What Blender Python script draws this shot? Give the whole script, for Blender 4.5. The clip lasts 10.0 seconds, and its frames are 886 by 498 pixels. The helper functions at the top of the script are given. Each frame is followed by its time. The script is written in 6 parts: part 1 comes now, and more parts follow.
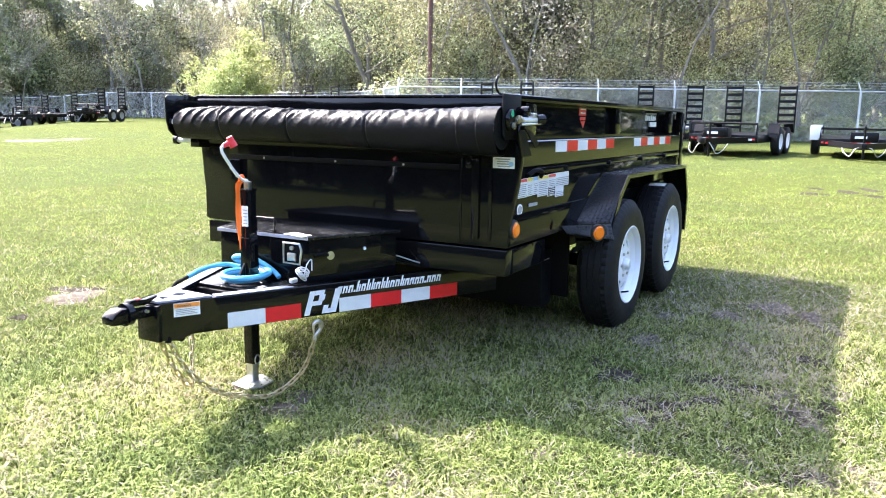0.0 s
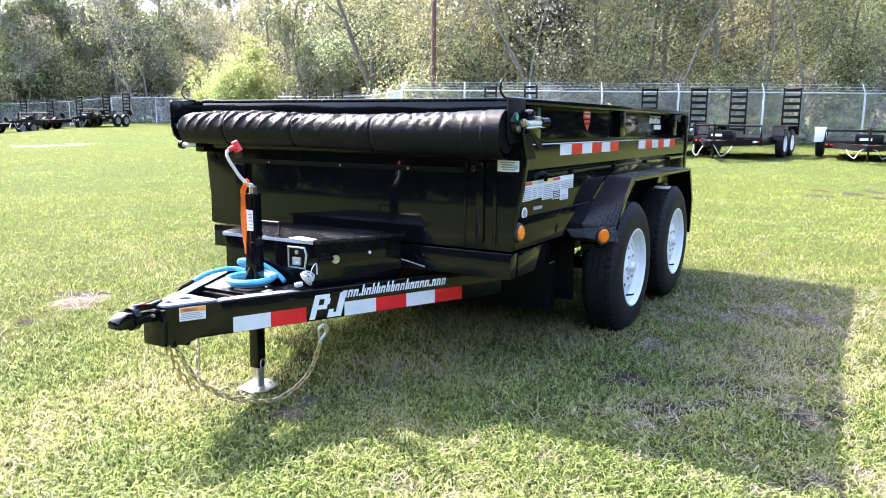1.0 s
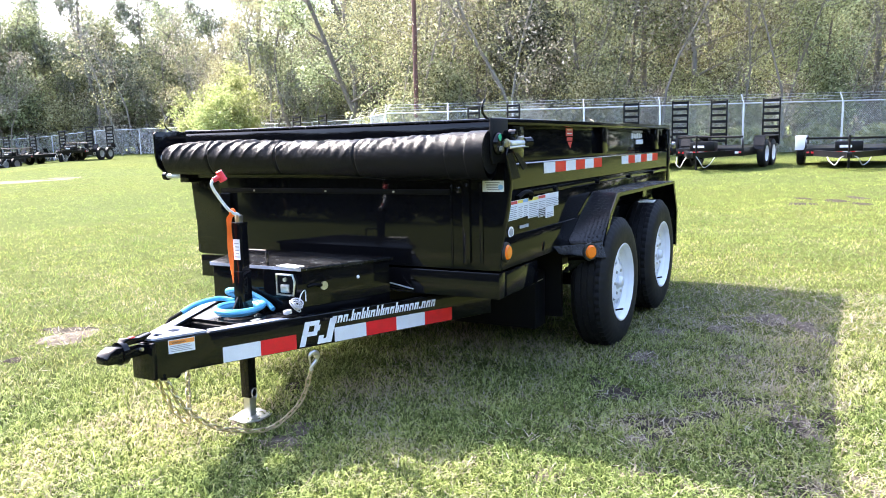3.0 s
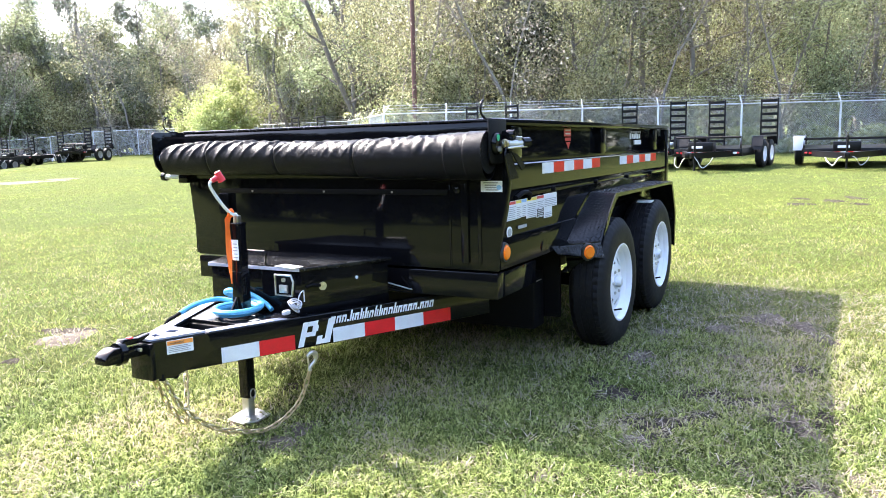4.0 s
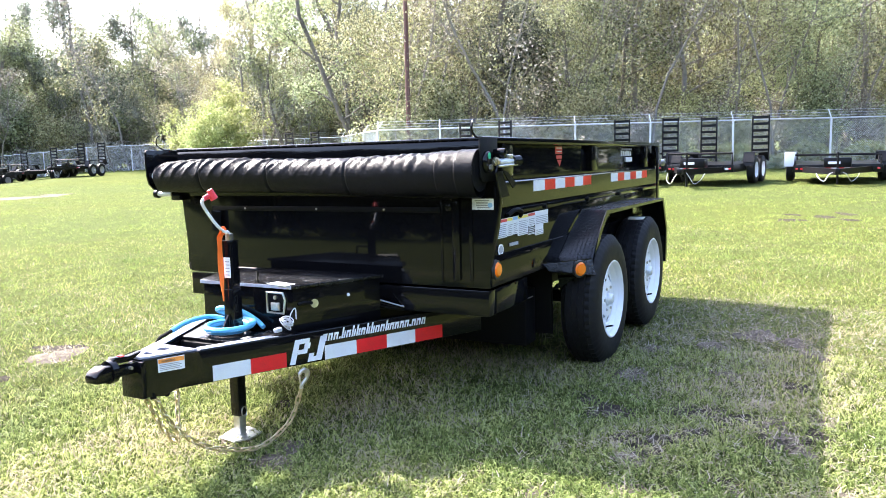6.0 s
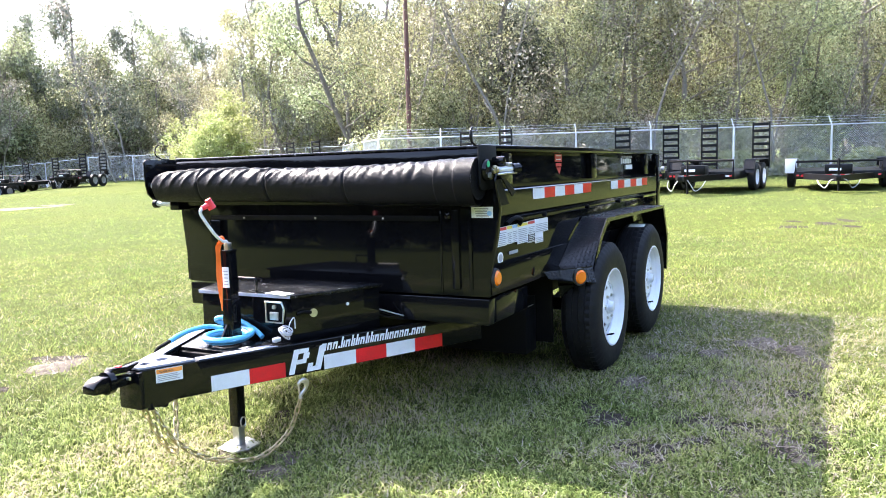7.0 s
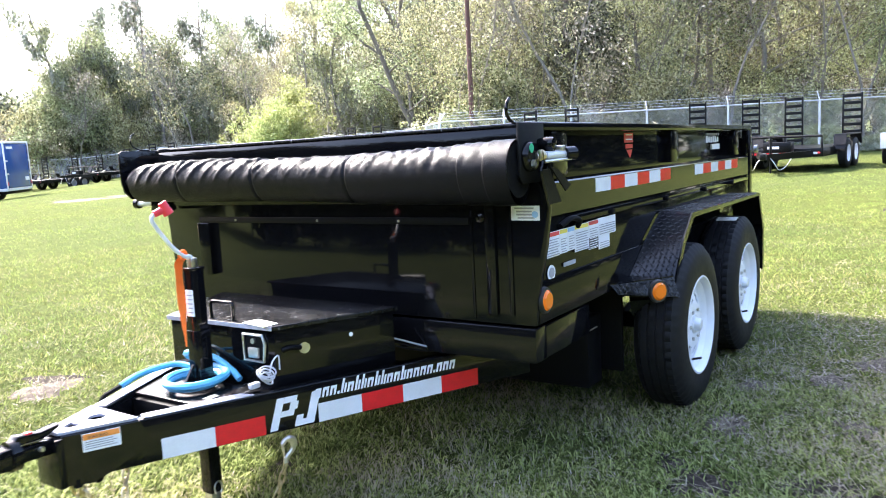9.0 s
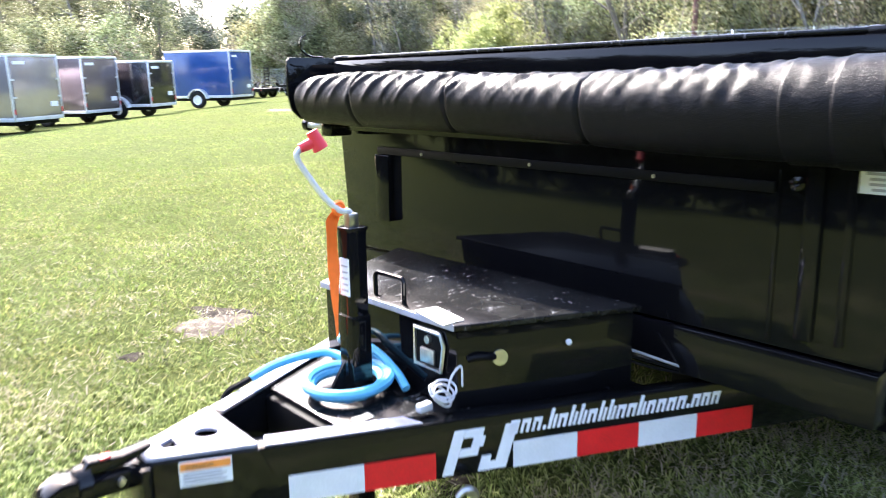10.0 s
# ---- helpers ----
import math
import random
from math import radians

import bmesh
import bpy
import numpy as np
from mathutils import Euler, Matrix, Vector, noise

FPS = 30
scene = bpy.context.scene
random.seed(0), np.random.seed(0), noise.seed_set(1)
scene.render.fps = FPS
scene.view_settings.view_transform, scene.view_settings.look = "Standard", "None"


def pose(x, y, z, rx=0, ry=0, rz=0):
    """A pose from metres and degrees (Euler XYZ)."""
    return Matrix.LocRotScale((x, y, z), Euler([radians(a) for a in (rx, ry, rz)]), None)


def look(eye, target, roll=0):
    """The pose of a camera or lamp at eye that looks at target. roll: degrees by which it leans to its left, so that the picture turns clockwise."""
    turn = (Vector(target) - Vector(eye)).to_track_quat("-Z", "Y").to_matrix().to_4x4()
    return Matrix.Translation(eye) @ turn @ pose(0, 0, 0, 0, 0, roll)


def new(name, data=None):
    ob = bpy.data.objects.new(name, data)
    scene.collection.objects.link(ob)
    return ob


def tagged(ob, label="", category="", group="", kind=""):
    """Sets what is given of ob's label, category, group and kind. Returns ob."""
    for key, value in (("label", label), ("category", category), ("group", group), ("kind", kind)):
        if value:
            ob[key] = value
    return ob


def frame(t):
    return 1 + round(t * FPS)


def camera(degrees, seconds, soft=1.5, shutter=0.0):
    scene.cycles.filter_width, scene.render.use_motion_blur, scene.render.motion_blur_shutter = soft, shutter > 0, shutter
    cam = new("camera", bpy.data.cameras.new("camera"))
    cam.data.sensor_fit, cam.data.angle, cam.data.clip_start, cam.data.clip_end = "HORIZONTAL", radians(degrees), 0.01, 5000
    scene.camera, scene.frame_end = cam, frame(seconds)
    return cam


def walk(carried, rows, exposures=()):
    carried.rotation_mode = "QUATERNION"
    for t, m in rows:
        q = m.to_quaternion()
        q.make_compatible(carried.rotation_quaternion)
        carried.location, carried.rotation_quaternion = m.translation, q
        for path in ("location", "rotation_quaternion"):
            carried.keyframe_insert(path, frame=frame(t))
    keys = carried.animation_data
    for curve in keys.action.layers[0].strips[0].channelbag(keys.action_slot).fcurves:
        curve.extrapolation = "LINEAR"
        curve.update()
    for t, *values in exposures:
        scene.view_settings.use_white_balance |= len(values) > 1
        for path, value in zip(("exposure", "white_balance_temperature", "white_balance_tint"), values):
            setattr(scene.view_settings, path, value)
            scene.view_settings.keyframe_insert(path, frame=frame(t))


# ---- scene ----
cam = camera(59.92, 10.0, 0.9, 0.5)
PATH = [
    (0, (-2.810, -2.203, 1.192), (-1.101, -1.233, 0.823), 0.66),
    (0.5, (-2.817, -2.196, 1.193), (-1.118, -1.213, 0.805), 1.02),
    (1, (-2.812, -2.200, 1.192), (-1.107, -1.220, 0.832), 0.41),
    (1.5, (-2.807, -2.194, 1.191), (-1.104, -1.208, 0.835), -0.31),
    (2, (-2.801, -2.195, 1.196), (-1.091, -1.219, 0.845), -0.69),
    (2.5, (-2.811, -2.203, 1.198), (-1.088, -1.237, 0.887), -1.47),
    (4, (-2.814, -2.207, 1.196), (-1.084, -1.251, 0.890), -1.63),
    (4.5, (-2.815, -2.207, 1.199), (-1.084, -1.253, 0.894), -1.54),
    (5, (-2.814, -2.207, 1.198), (-1.080, -1.258, 0.896), -1.24),
    (5.5, (-2.821, -2.220, 1.207), (-1.081, -1.274, 0.924), -1.41),
    (7, (-2.805, -2.224, 1.205), (-1.061, -1.276, 0.960), -1.88),
    (7.5, (-2.671, -2.236, 1.212), (-0.951, -1.244, 0.971), -3.47),
    (8, (-2.475, -2.220, 1.221), (-0.846, -1.083, 0.984), -2.44),
    (8.5, (-2.267, -2.104, 1.231), (-0.645, -0.976, 0.918), -2.15),
    (9, (-2.030, -1.942, 1.198), (-0.382, -0.844, 0.917), -3.18),
    (9.2, (-1.894, -1.874, 1.160), (-0.303, -0.694, 0.887), -2.85),
    (9.3, (-1.832, -1.808, 1.164), (-0.316, -0.549, 0.821), -1.90),
    (9.5, (-1.737, -1.630, 1.172), (-0.319, -0.284, 0.754), -0.32),
    (9.6, (-1.662, -1.619, 1.142), (-0.335, -0.180, 0.733), -1.35),
    (9.8, (-1.523, -1.485, 1.161), (-0.248, -0.006, 0.726), -0.21),
    (10, (-1.425, -1.330, 1.181), (-0.134, 0.126, 0.721), -1.27),
]

# world, sun and exposure
EXPOSURES = [(0.0, 2.70, 6350, 18), (9.0, 2.72, 6350, 18), (9.5, 2.90, 6350, 18), (10.0, 2.75, 6350, 18)]
walk(cam, [(t, look(eye, target, roll)) for t, eye, target, roll in PATH], EXPOSURES)

SUN_TO = Vector((0.19, 1.06, 1.0)).normalized()
world = bpy.data.worlds.new("sky")
scene.world = world
world.use_nodes = True
wn = world.node_tree.nodes
sky = wn.new("ShaderNodeTexSky")
sky.sky_type = "NISHITA"
sky.sun_disc = False
sky.sun_elevation = math.asin(SUN_TO.z)
sky.sun_rotation = math.atan2(SUN_TO.x, SUN_TO.y)
sky.air_density, sky.dust_density, sky.ozone_density = 1.0, 2.6, 0.6
wn["Background"].inputs["Strength"].default_value = 0.175
world.node_tree.links.new(sky.outputs[0], wn["Background"].inputs["Color"])
sun_data = bpy.data.lights.new("sun", "SUN")
sun_data.energy, sun_data.angle, sun_data.color = 3.3, radians(0.55), (1.0, 0.98, 0.875)
sun = new("sun", sun_data)
sun.matrix_world = look(SUN_TO * 50, (0, 0, 0))


# ---- materials ----
def material(name, color, rough=0.5, metal=0.0, spec=0.5, coat=0.0):
    m = bpy.data.materials.new(name)
    m.use_nodes = True
    b = m.node_tree.nodes["Principled BSDF"]
    b.inputs["Base Color"].default_value = (*color, 1)
    b.inputs["Roughness"].default_value = rough
    b.inputs["Metallic"].default_value = metal
    b.inputs["Specular IOR Level"].default_value = spec
    b.inputs["Coat Weight"].default_value = coat
    b.inputs["Coat Roughness"].default_value = 0.05
    return m


def node(m, kind, **values):
    n = m.node_tree.nodes.new(kind)
    for k, v in values.items():
        n.inputs[k.replace("_", " ")].default_value = v
    return n


def link(m, a, b):
    m.node_tree.links.new(a, b)


def bsdf(m):
    return m.node_tree.nodes["Principled BSDF"]


def coords(m, scale=(1, 1, 1), kind="Object"):
    tc = m.node_tree.nodes.new("ShaderNodeTexCoord")
    mp = m.node_tree.nodes.new("ShaderNodeMapping")
    mp.inputs["Scale"].default_value = scale
    link(m, tc.outputs[kind], mp.inputs["Vector"])
    return mp.outputs["Vector"]


def ramp(m, fac, stops):
    r = m.node_tree.nodes.new("ShaderNodeValToRGB")
    e = r.color_ramp.elements
    while len(e) < len(stops):
        e.new(0.5)
    for i, (p, c) in enumerate(stops):
        e[i].position, e[i].color = p, (*c, 1)
    link(m, fac, r.inputs["Fac"])
    return r.outputs["Color"]


def noisy(m, vec, scale, detail=4.0, rough=0.6):
    n = node(m, "ShaderNodeTexNoise", Scale=scale, Detail=detail, Roughness=rough)
    link(m, vec, n.inputs["Vector"])
    return n.outputs["Fac"]


def mix(m, fac, a, b, kind="MIX"):
    n = m.node_tree.nodes.new("ShaderNodeMix")
    n.data_type, n.blend_type = "RGBA", kind
    for sock, v in ((n.inputs["Factor"], fac), (n.inputs["A"], a), (n.inputs["B"], b)):
        if isinstance(v, (int, float)):
            sock.default_value = v
        elif isinstance(v, tuple):
            sock.default_value = (*v, 1)
        else:
            link(m, v, sock)
    return n.outputs["Result"]


def bump(m, height, strength, distance):
    n = node(m, "ShaderNodeBump", Strength=strength, Distance=distance)
    link(m, height, n.inputs["Height"])
    link(m, n.outputs["Normal"], bsdf(m).inputs["Normal"])


def spread(m, fac, lo, hi, sock):
    n = m.node_tree.nodes.new("ShaderNodeMapRange")
    n.inputs["From Min"].default_value, n.inputs["From Max"].default_value = 0.3, 0.7
    n.inputs["To Min"].default_value, n.inputs["To Max"].default_value = lo, hi
    link(m, fac, n.inputs["Value"])
    link(m, n.outputs["Result"], bsdf(m).inputs[sock])


def black_paint(name, rough_lo, rough_hi, dust, wave, spec=0.27):
    m = material(name, (0.005, 0.005, 0.006), 0.1, spec=spec)
    v = coords(m)
    fine, large = noisy(m, v, 60, 5), noisy(m, v, 3.0, 4)
    spread(m, large, rough_lo, rough_hi, "Roughness")
    dirt = ramp(m, mix(m, 0.5, fine, large), [(0.5, (0.004, 0.004, 0.005)), (0.75, (dust, dust, dust * 0.92))])
    link(m, dirt, bsdf(m).inputs["Base Color"])
    bump(m, noisy(m, v, 2.2, 2), wave, 0.02)
    return m


PAINT = black_paint("black_gloss_paint", 0.03, 0.10, 0.008, 0.04)
PAINT_DULL = black_paint("black_underframe_paint", 0.45, 0.65, 0.004, 0.05, 0.10)
PAINT_TOP = black_paint("black_lid_paint", 0.16, 0.30, 0.035, 0.04, 0.25)
_v = coords(PAINT_TOP, (16, 34, 16))
_s = ramp(PAINT_TOP, noisy(PAINT_TOP, _v, 1.6, 6, 0.75), [(0.60, (0, 0, 0)), (0.67, (0.75, 0.75, 0.75))])
link(PAINT_TOP, mix(PAINT_TOP, _s, bsdf(PAINT_TOP).inputs["Base Color"].links[0].from_socket, (0.30, 0.30, 0.31)), bsdf(PAINT_TOP).inputs["Base Color"])
PAINT_MATT = black_paint("black_matt_paint", 0.5, 0.65, 0.012, 0.03, 0.2)
PAINT_FAR = black_paint("black_trailer_paint", 0.3, 0.45, 0.012, 0.03, 0.2)


def plain(name, color, rough, metal=0.0, scale=40, vary=0.25, bumpy=0.1, dist=0.001):
    m = material(name, color, rough, metal)
    v = coords(m)
    n = mix(m, 0.5, noisy(m, v, scale, 5), noisy(m, v, scale / 12, 3))
    c0, c1 = tuple(c * (1 - vary) for c in color), tuple(min(1, c * (1 + vary)) for c in color)
    link(m, ramp(m, n, [(0.35, c0), (0.65, c1)]), bsdf(m).inputs["Base Color"])
    spread(m, n, rough * 0.8, min(1, rough * 1.25), "Roughness")
    if bumpy:
        bump(m, noisy(m, v, scale * 3, 3), bumpy, dist)
    return m


RUBBER = plain("tyre_rubber", (0.009, 0.009, 0.010), 0.62, 0, 30, 0.5, 0.3, 0.001)
bsdf(RUBBER).inputs["Specular IOR Level"].default_value = 0.25
RIM = plain("white_rim_paint", (0.80, 0.82, 0.85), 0.3, 0, 14, 0.06, 0.03)
STEEL = plain("zinc_steel", (0.55, 0.54, 0.52), 0.35, 1.0, 60, 0.2, 0.2)
CHAIN = plain("brass_zinc_chain", (0.50, 0.43, 0.28), 0.4, 1.0, 80, 0.3, 0.2)
RIM_FAR = plain("dull_grey_rim_paint", (0.26, 0.26, 0.27), 0.5, 0, 14, 0.1, 0.03)
GALV = plain("galvanised_steel", (0.70, 0.72, 0.75), 0.42, 0.35, 25, 0.15, 0.1)
RED_PLASTIC = plain("red_plastic", (0.72, 0.035, 0.05), 0.4, 0, 40, 0.1, 0.05)
ORANGE = plain("orange_ribbon", (0.95, 0.16, 0.015), 0.5, 0, 60, 0.1, 0.2)
HOSE = plain("blue_hose", (0.10, 0.42, 0.66), 0.35, 0, 60, 0.12, 0.05)
WIRE = plain("grey_cable", (0.55, 0.56, 0.60), 0.5, 0, 60, 0.1, 0)
PAPER = plain("white_paper", (0.80, 0.78, 0.70), 0.7, 0, 30, 0.05, 0.1)
TAPE_WHITE = plain("white_reflective_tape", (0.70, 0.72, 0.76), 0.35, 0, 220, 0.07, 0.2)
TAPE_RED = plain("red_reflective_tape", (0.72, 0.008, 0.014), 0.5, 0, 220, 0.15, 0.2)
TAPE_SIDE = plain("orange_red_reflective_tape", (0.74, 0.022, 0.016), 0.4, 0, 220, 0.15, 0.2)
VINYL_WHITE = plain("white_vinyl", (0.78, 0.80, 0.85), 0.4, 0, 60, 0.04, 0)
VINYL_RED = plain("red_vinyl", (0.60, 0.05, 0.05), 0.4, 0, 60, 0.08, 0)
VINYL_ORANGE = plain("orange_vinyl", (0.85, 0.30, 0.06), 0.4, 0, 60, 0.08, 0)
VINYL_YELLOW = plain("yellow_vinyl", (0.80, 0.66, 0.10), 0.4, 0, 60, 0.06, 0)
VINYL_BLUE = plain("blue_vinyl", (0.28, 0.50, 0.78), 0.4, 0, 60, 0.06, 0)
VINYL_GREY = plain("grey_print", (0.33, 0.34, 0.38), 0.5, 0, 60, 0.1, 0)
VINYL_DARK = plain("dark_print", (0.05, 0.05, 0.06), 0.5, 0, 60, 0.1, 0)
GREEN_LABEL = plain("green_label", (0.03, 0.42, 0.20), 0.4, 0, 60, 0.06, 0)
LAMP_RING = plain("black_lamp_rubber", (0.02, 0.02, 0.02), 0.5, 0, 60, 0.2, 0)
AMBER = plain("amber_lens", (0.95, 0.21, 0.012), 0.15, 0, 60, 0.05, 0.0)
bsdf(AMBER).inputs["Subsurface Weight"].default_value = 0.3
bsdf(AMBER).inputs["Subsurface Radius"].default_value = (0.02, 0.008, 0.002)
# dusty black paint with the sky's glare put into a pale blue-grey base
PAINT_GLARE = plain("sky_glare_dusty_paint", (0.37, 0.375, 0.45), 0.38, 0, 22, 0.40, 0.12)
POLE = plain("rust_brown_pole", (0.10, 0.045, 0.035), 0.7, 0, 20, 0.3, 0.2)
DECK_WOOD = plain("weathered_deck_boards", (0.42, 0.36, 0.31), 0.8, 0, 18, 0.25, 0.3)

TARP = material("black_vinyl_tarp", (0.008, 0.008, 0.010), 0.3, spec=0.14)
_v = coords(TARP)
link(TARP, mix(TARP, noisy(TARP, _v, 9, 4), (0.003, 0.003, 0.004), (0.008, 0.008, 0.010)), bsdf(TARP).inputs["Base Color"])
spread(TARP, noisy(TARP, _v, 22, 4), 0.28, 0.40, "Roughness")
bump(TARP, mix(TARP, 0.45, noisy(TARP, _v, 38, 5), noisy(TARP, _v, 420, 2)), 0.65, 0.004)

DIAMOND = black_paint("black_tread_plate_paint", 0.2, 0.34, 0.02, 0.05)
bsdf(DIAMOND).inputs["Specular IOR Level"].default_value = 0.45


def leafy(name, dark, light, extra, rough=0.5, trans=0.35, spec=0.22):
    """Leaves: a colour for each leaf, some light through them."""
    m = bpy.data.materials.new(name)
    m.use_nodes = True
    nt = m.node_tree
    b = bsdf(m)
    g = nt.nodes.new("ShaderNodeNewGeometry")
    o = nt.nodes.new("ShaderNodeObjectInfo")
    c = ramp(m, g.outputs["Random Per Island"], [(0.0, dark), (0.55, light), (0.9, extra)])
    hue = node(m, "ShaderNodeHueSaturation", Saturation=1.0)
    mr = nt.nodes.new("ShaderNodeMapRange")
    mr.inputs["To Min"].default_value, mr.inputs["To Max"].default_value = 0.72, 1.25
    link(m, o.outputs["Random"], mr.inputs["Value"])
    link(m, mr.outputs["Result"], hue.inputs["Value"])
    mh = nt.nodes.new("ShaderNodeMapRange")
    mh.inputs["To Min"].default_value, mh.inputs["To Max"].default_value = 0.48, 0.525
    link(m, o.outputs["Random"], mh.inputs["Value"])
    link(m, mh.outputs["Result"], hue.inputs["Hue"])
    link(m, c, hue.inputs["Color"])
    link(m, hue.outputs["Color"], b.inputs["Base Color"])
    b.inputs["Roughness"].default_value = rough
    b.inputs["Specular IOR Level"].default_value = spec
    t = nt.nodes.new("ShaderNodeBsdfTranslucent")
    link(m, hue.outputs["Color"], t.inputs["Color"])
    mx = nt.nodes.new("ShaderNodeMixShader")
    mx.inputs["Fac"].default_value = trans
    link(m, b.outputs[0], mx.inputs[1])
    link(m, t.outputs[0], mx.inputs[2])
    link(m, mx.outputs[0], nt.nodes["Material Output"].inputs["Surface"])
    return m


LEAF_GREEN = leafy("green_leaves", (0.05, 0.056, 0.028), (0.255, 0.285, 0.140), (0.43, 0.46, 0.28), trans=0.5)
LEAF_YELLOW = leafy("yellow_green_leaves", (0.10, 0.095, 0.05), (0.385, 0.380, 0.185), (0.56, 0.55, 0.33), trans=0.5)
LEAF_BRIGHT = leafy("bright_green_leaves", (0.18, 0.21, 0.07), (0.36, 0.39, 0.15), (0.48, 0.50, 0.25), trans=0.5)
LEAF_DARK = leafy("dark_evergreen_leaves", (0.035, 0.042, 0.027), (0.17, 0.19, 0.13), (0.36, 0.37, 0.29), trans=0.5)
LEAF_BROWN = leafy("dry_twigs_and_leaves", (0.10, 0.08, 0.055), (0.38, 0.33, 0.25), (0.58, 0.53, 0.44), trans=0.3)
LEAF_HEDGE = leafy("dense_evergreen_leaves", (0.018, 0.024, 0.015), (0.04, 0.05, 0.03), (0.065, 0.075, 0.05), trans=0.3)
MOSS = leafy("grey_hanging_moss", (0.16, 0.17, 0.14), (0.25, 0.26, 0.22), (0.33, 0.33, 0.28), trans=0.3)
BARK = plain("grey_bark", (0.15, 0.13, 0.115), 0.9, 0, 9, 0.4, 0.6, 0.02)
BARK_PALE = plain("pale_bark", (0.21, 0.19, 0.165), 0.9, 0, 9, 0.3, 0.5, 0.02)


def grassy(name):
    m = leafy(name, (0.046, 0.058, 0.017), (0.225, 0.255, 0.075), (0.440, 0.452, 0.180), rough=0.65, trans=0.45, spec=0.05)
    nt = m.node_tree
    # dead straw in patches
    tc = nt.nodes.new("ShaderNodeTexCoord")
    n = node(m, "ShaderNodeTexNoise", Scale=1.4, Detail=4.0)
    link(m, tc.outputs["Object"], n.inputs["Vector"])
    g = nt.nodes.new("ShaderNodeNewGeometry")
    add = nt.nodes.new("ShaderNodeMath")
    add.operation = "MULTIPLY_ADD"
    add.inputs[1].default_value = 0.42
    wn2 = nt.nodes.new("ShaderNodeTexWhiteNoise")
    wn2.noise_dimensions = "1D"
    link(m, g.outputs["Random Per Island"], wn2.inputs["W"])
    link(m, wn2.outputs["Value"], add.inputs[0])
    link(m, n.outputs["Fac"], add.inputs[2])
    straw = ramp(m, add.outputs[0], [(0.81, (0, 0, 0)), (0.91, (1, 1, 1))])
    col = mix(m, straw, b_color(m), (0.42, 0.375, 0.275))
    link(m, col, bsdf(m).inputs["Base Color"])
    for t in nt.nodes:
        if t.type == "BSDF_TRANSLUCENT":
            link(m, col, t.inputs["Color"])
    return m


def b_color(m):
    return bsdf(m).inputs["Base Color"].links[0].from_socket


def mottled(m, size):
    """Lighter and darker stretches of lawn."""
    tc = m.node_tree.nodes.new("ShaderNodeTexCoord")
    n = noisy(m, tc.outputs["Object"], size, 3, 0.5)
    shade = ramp(m, n, [(0.36, (0.74, 0.80, 0.76)), (0.64, (1.16, 1.10, 1.04))])
    col = mix(m, 1.0, b_color(m), shade, "MULTIPLY")
    link(m, col, bsdf(m).inputs["Base Color"])
    for t in m.node_tree.nodes:
        if t.type == "BSDF_TRANSLUCENT":
            link(m, col, t.inputs["Color"])


GRASS = grassy("grass_blades")
GRASS_FAR = leafy("far_grass_blades", (0.115, 0.141, 0.037), (0.208, 0.247, 0.068), (0.278, 0.302, 0.104), rough=0.7, trans=0.42, spec=0.03)

mottled(GRASS, 1.3)
mottled(GRASS_FAR, 0.7)
STRAW = leafy("dry_straw", (0.16, 0.125, 0.09), (0.32, 0.275, 0.20), (0.48, 0.43, 0.35), rough=0.7, trans=0.2, spec=0.1)

TURF = material("turf_ground", (0.1, 0.12, 0.04), 0.95, spec=0.02)
_v = coords(TURF)
_fine = noisy(TURF, _v, 42, 6, 0.75)
_mid = noisy(TURF, _v, 1.7, 6, 0.65)
_big = noisy(TURF, _v, 0.16, 4)
_green = ramp(TURF, _fine, [(0.30, (0.022, 0.029, 0.010)), (0.5, (0.082, 0.102, 0.033)), (0.68, (0.145, 0.166, 0.056))])
_thatch = ramp(TURF, _fine, [(0.3, (0.035, 0.030, 0.018)), (0.65, (0.18, 0.158, 0.10))])
_patch = ramp(TURF, mix(TURF, 0.4, _mid, _fine), [(0.56, (0, 0, 0)), (0.69, (1, 1, 1))])
_c = mix(TURF, _patch, _green, _thatch)
_warm = ramp(TURF, _big, [(0.42, (1, 1, 1)), (0.62, (1.10, 1.05, 0.92))])
link(TURF, mix(TURF, 1.0, _c, _warm, "MULTIPLY"), bsdf(TURF).inputs["Base Color"])
bump(TURF, mix(TURF, 0.3, _fine, _mid), 0.9, 0.05)


def bare_earth(name, dark, light):
    m = material(name, light, 0.95, spec=0.1)
    v = coords(m)
    f = mix(m, 0.5, noisy(m, v, 130, 5, 0.7), noisy(m, v, 18, 4))
    link(m, ramp(m, f, [(0.36, dark), (0.62, light)]), bsdf(m).inputs["Base Color"])
    bump(m, f, 0.9, 0.03)
    return m


SAND = bare_earth("pale_sand", (0.07, 0.055, 0.043), (0.215, 0.178, 0.145))
SOIL = bare_earth("dark_soil", (0.02, 0.017, 0.014), (0.085, 0.07, 0.055))


# ---- mesh tools ----
SHAPE = None  # a stretch and shift that the next meshes take


def stretch(sx=1.0, sy=1.0, sz=1.0, ox=0.0, oy=0.0, oz=0.0):
    global SHAPE
    SHAPE = Matrix(((sx, 0, 0, ox), (0, sy, 0, oy), (0, 0, sz, oz), (0, 0, 0, 1)))


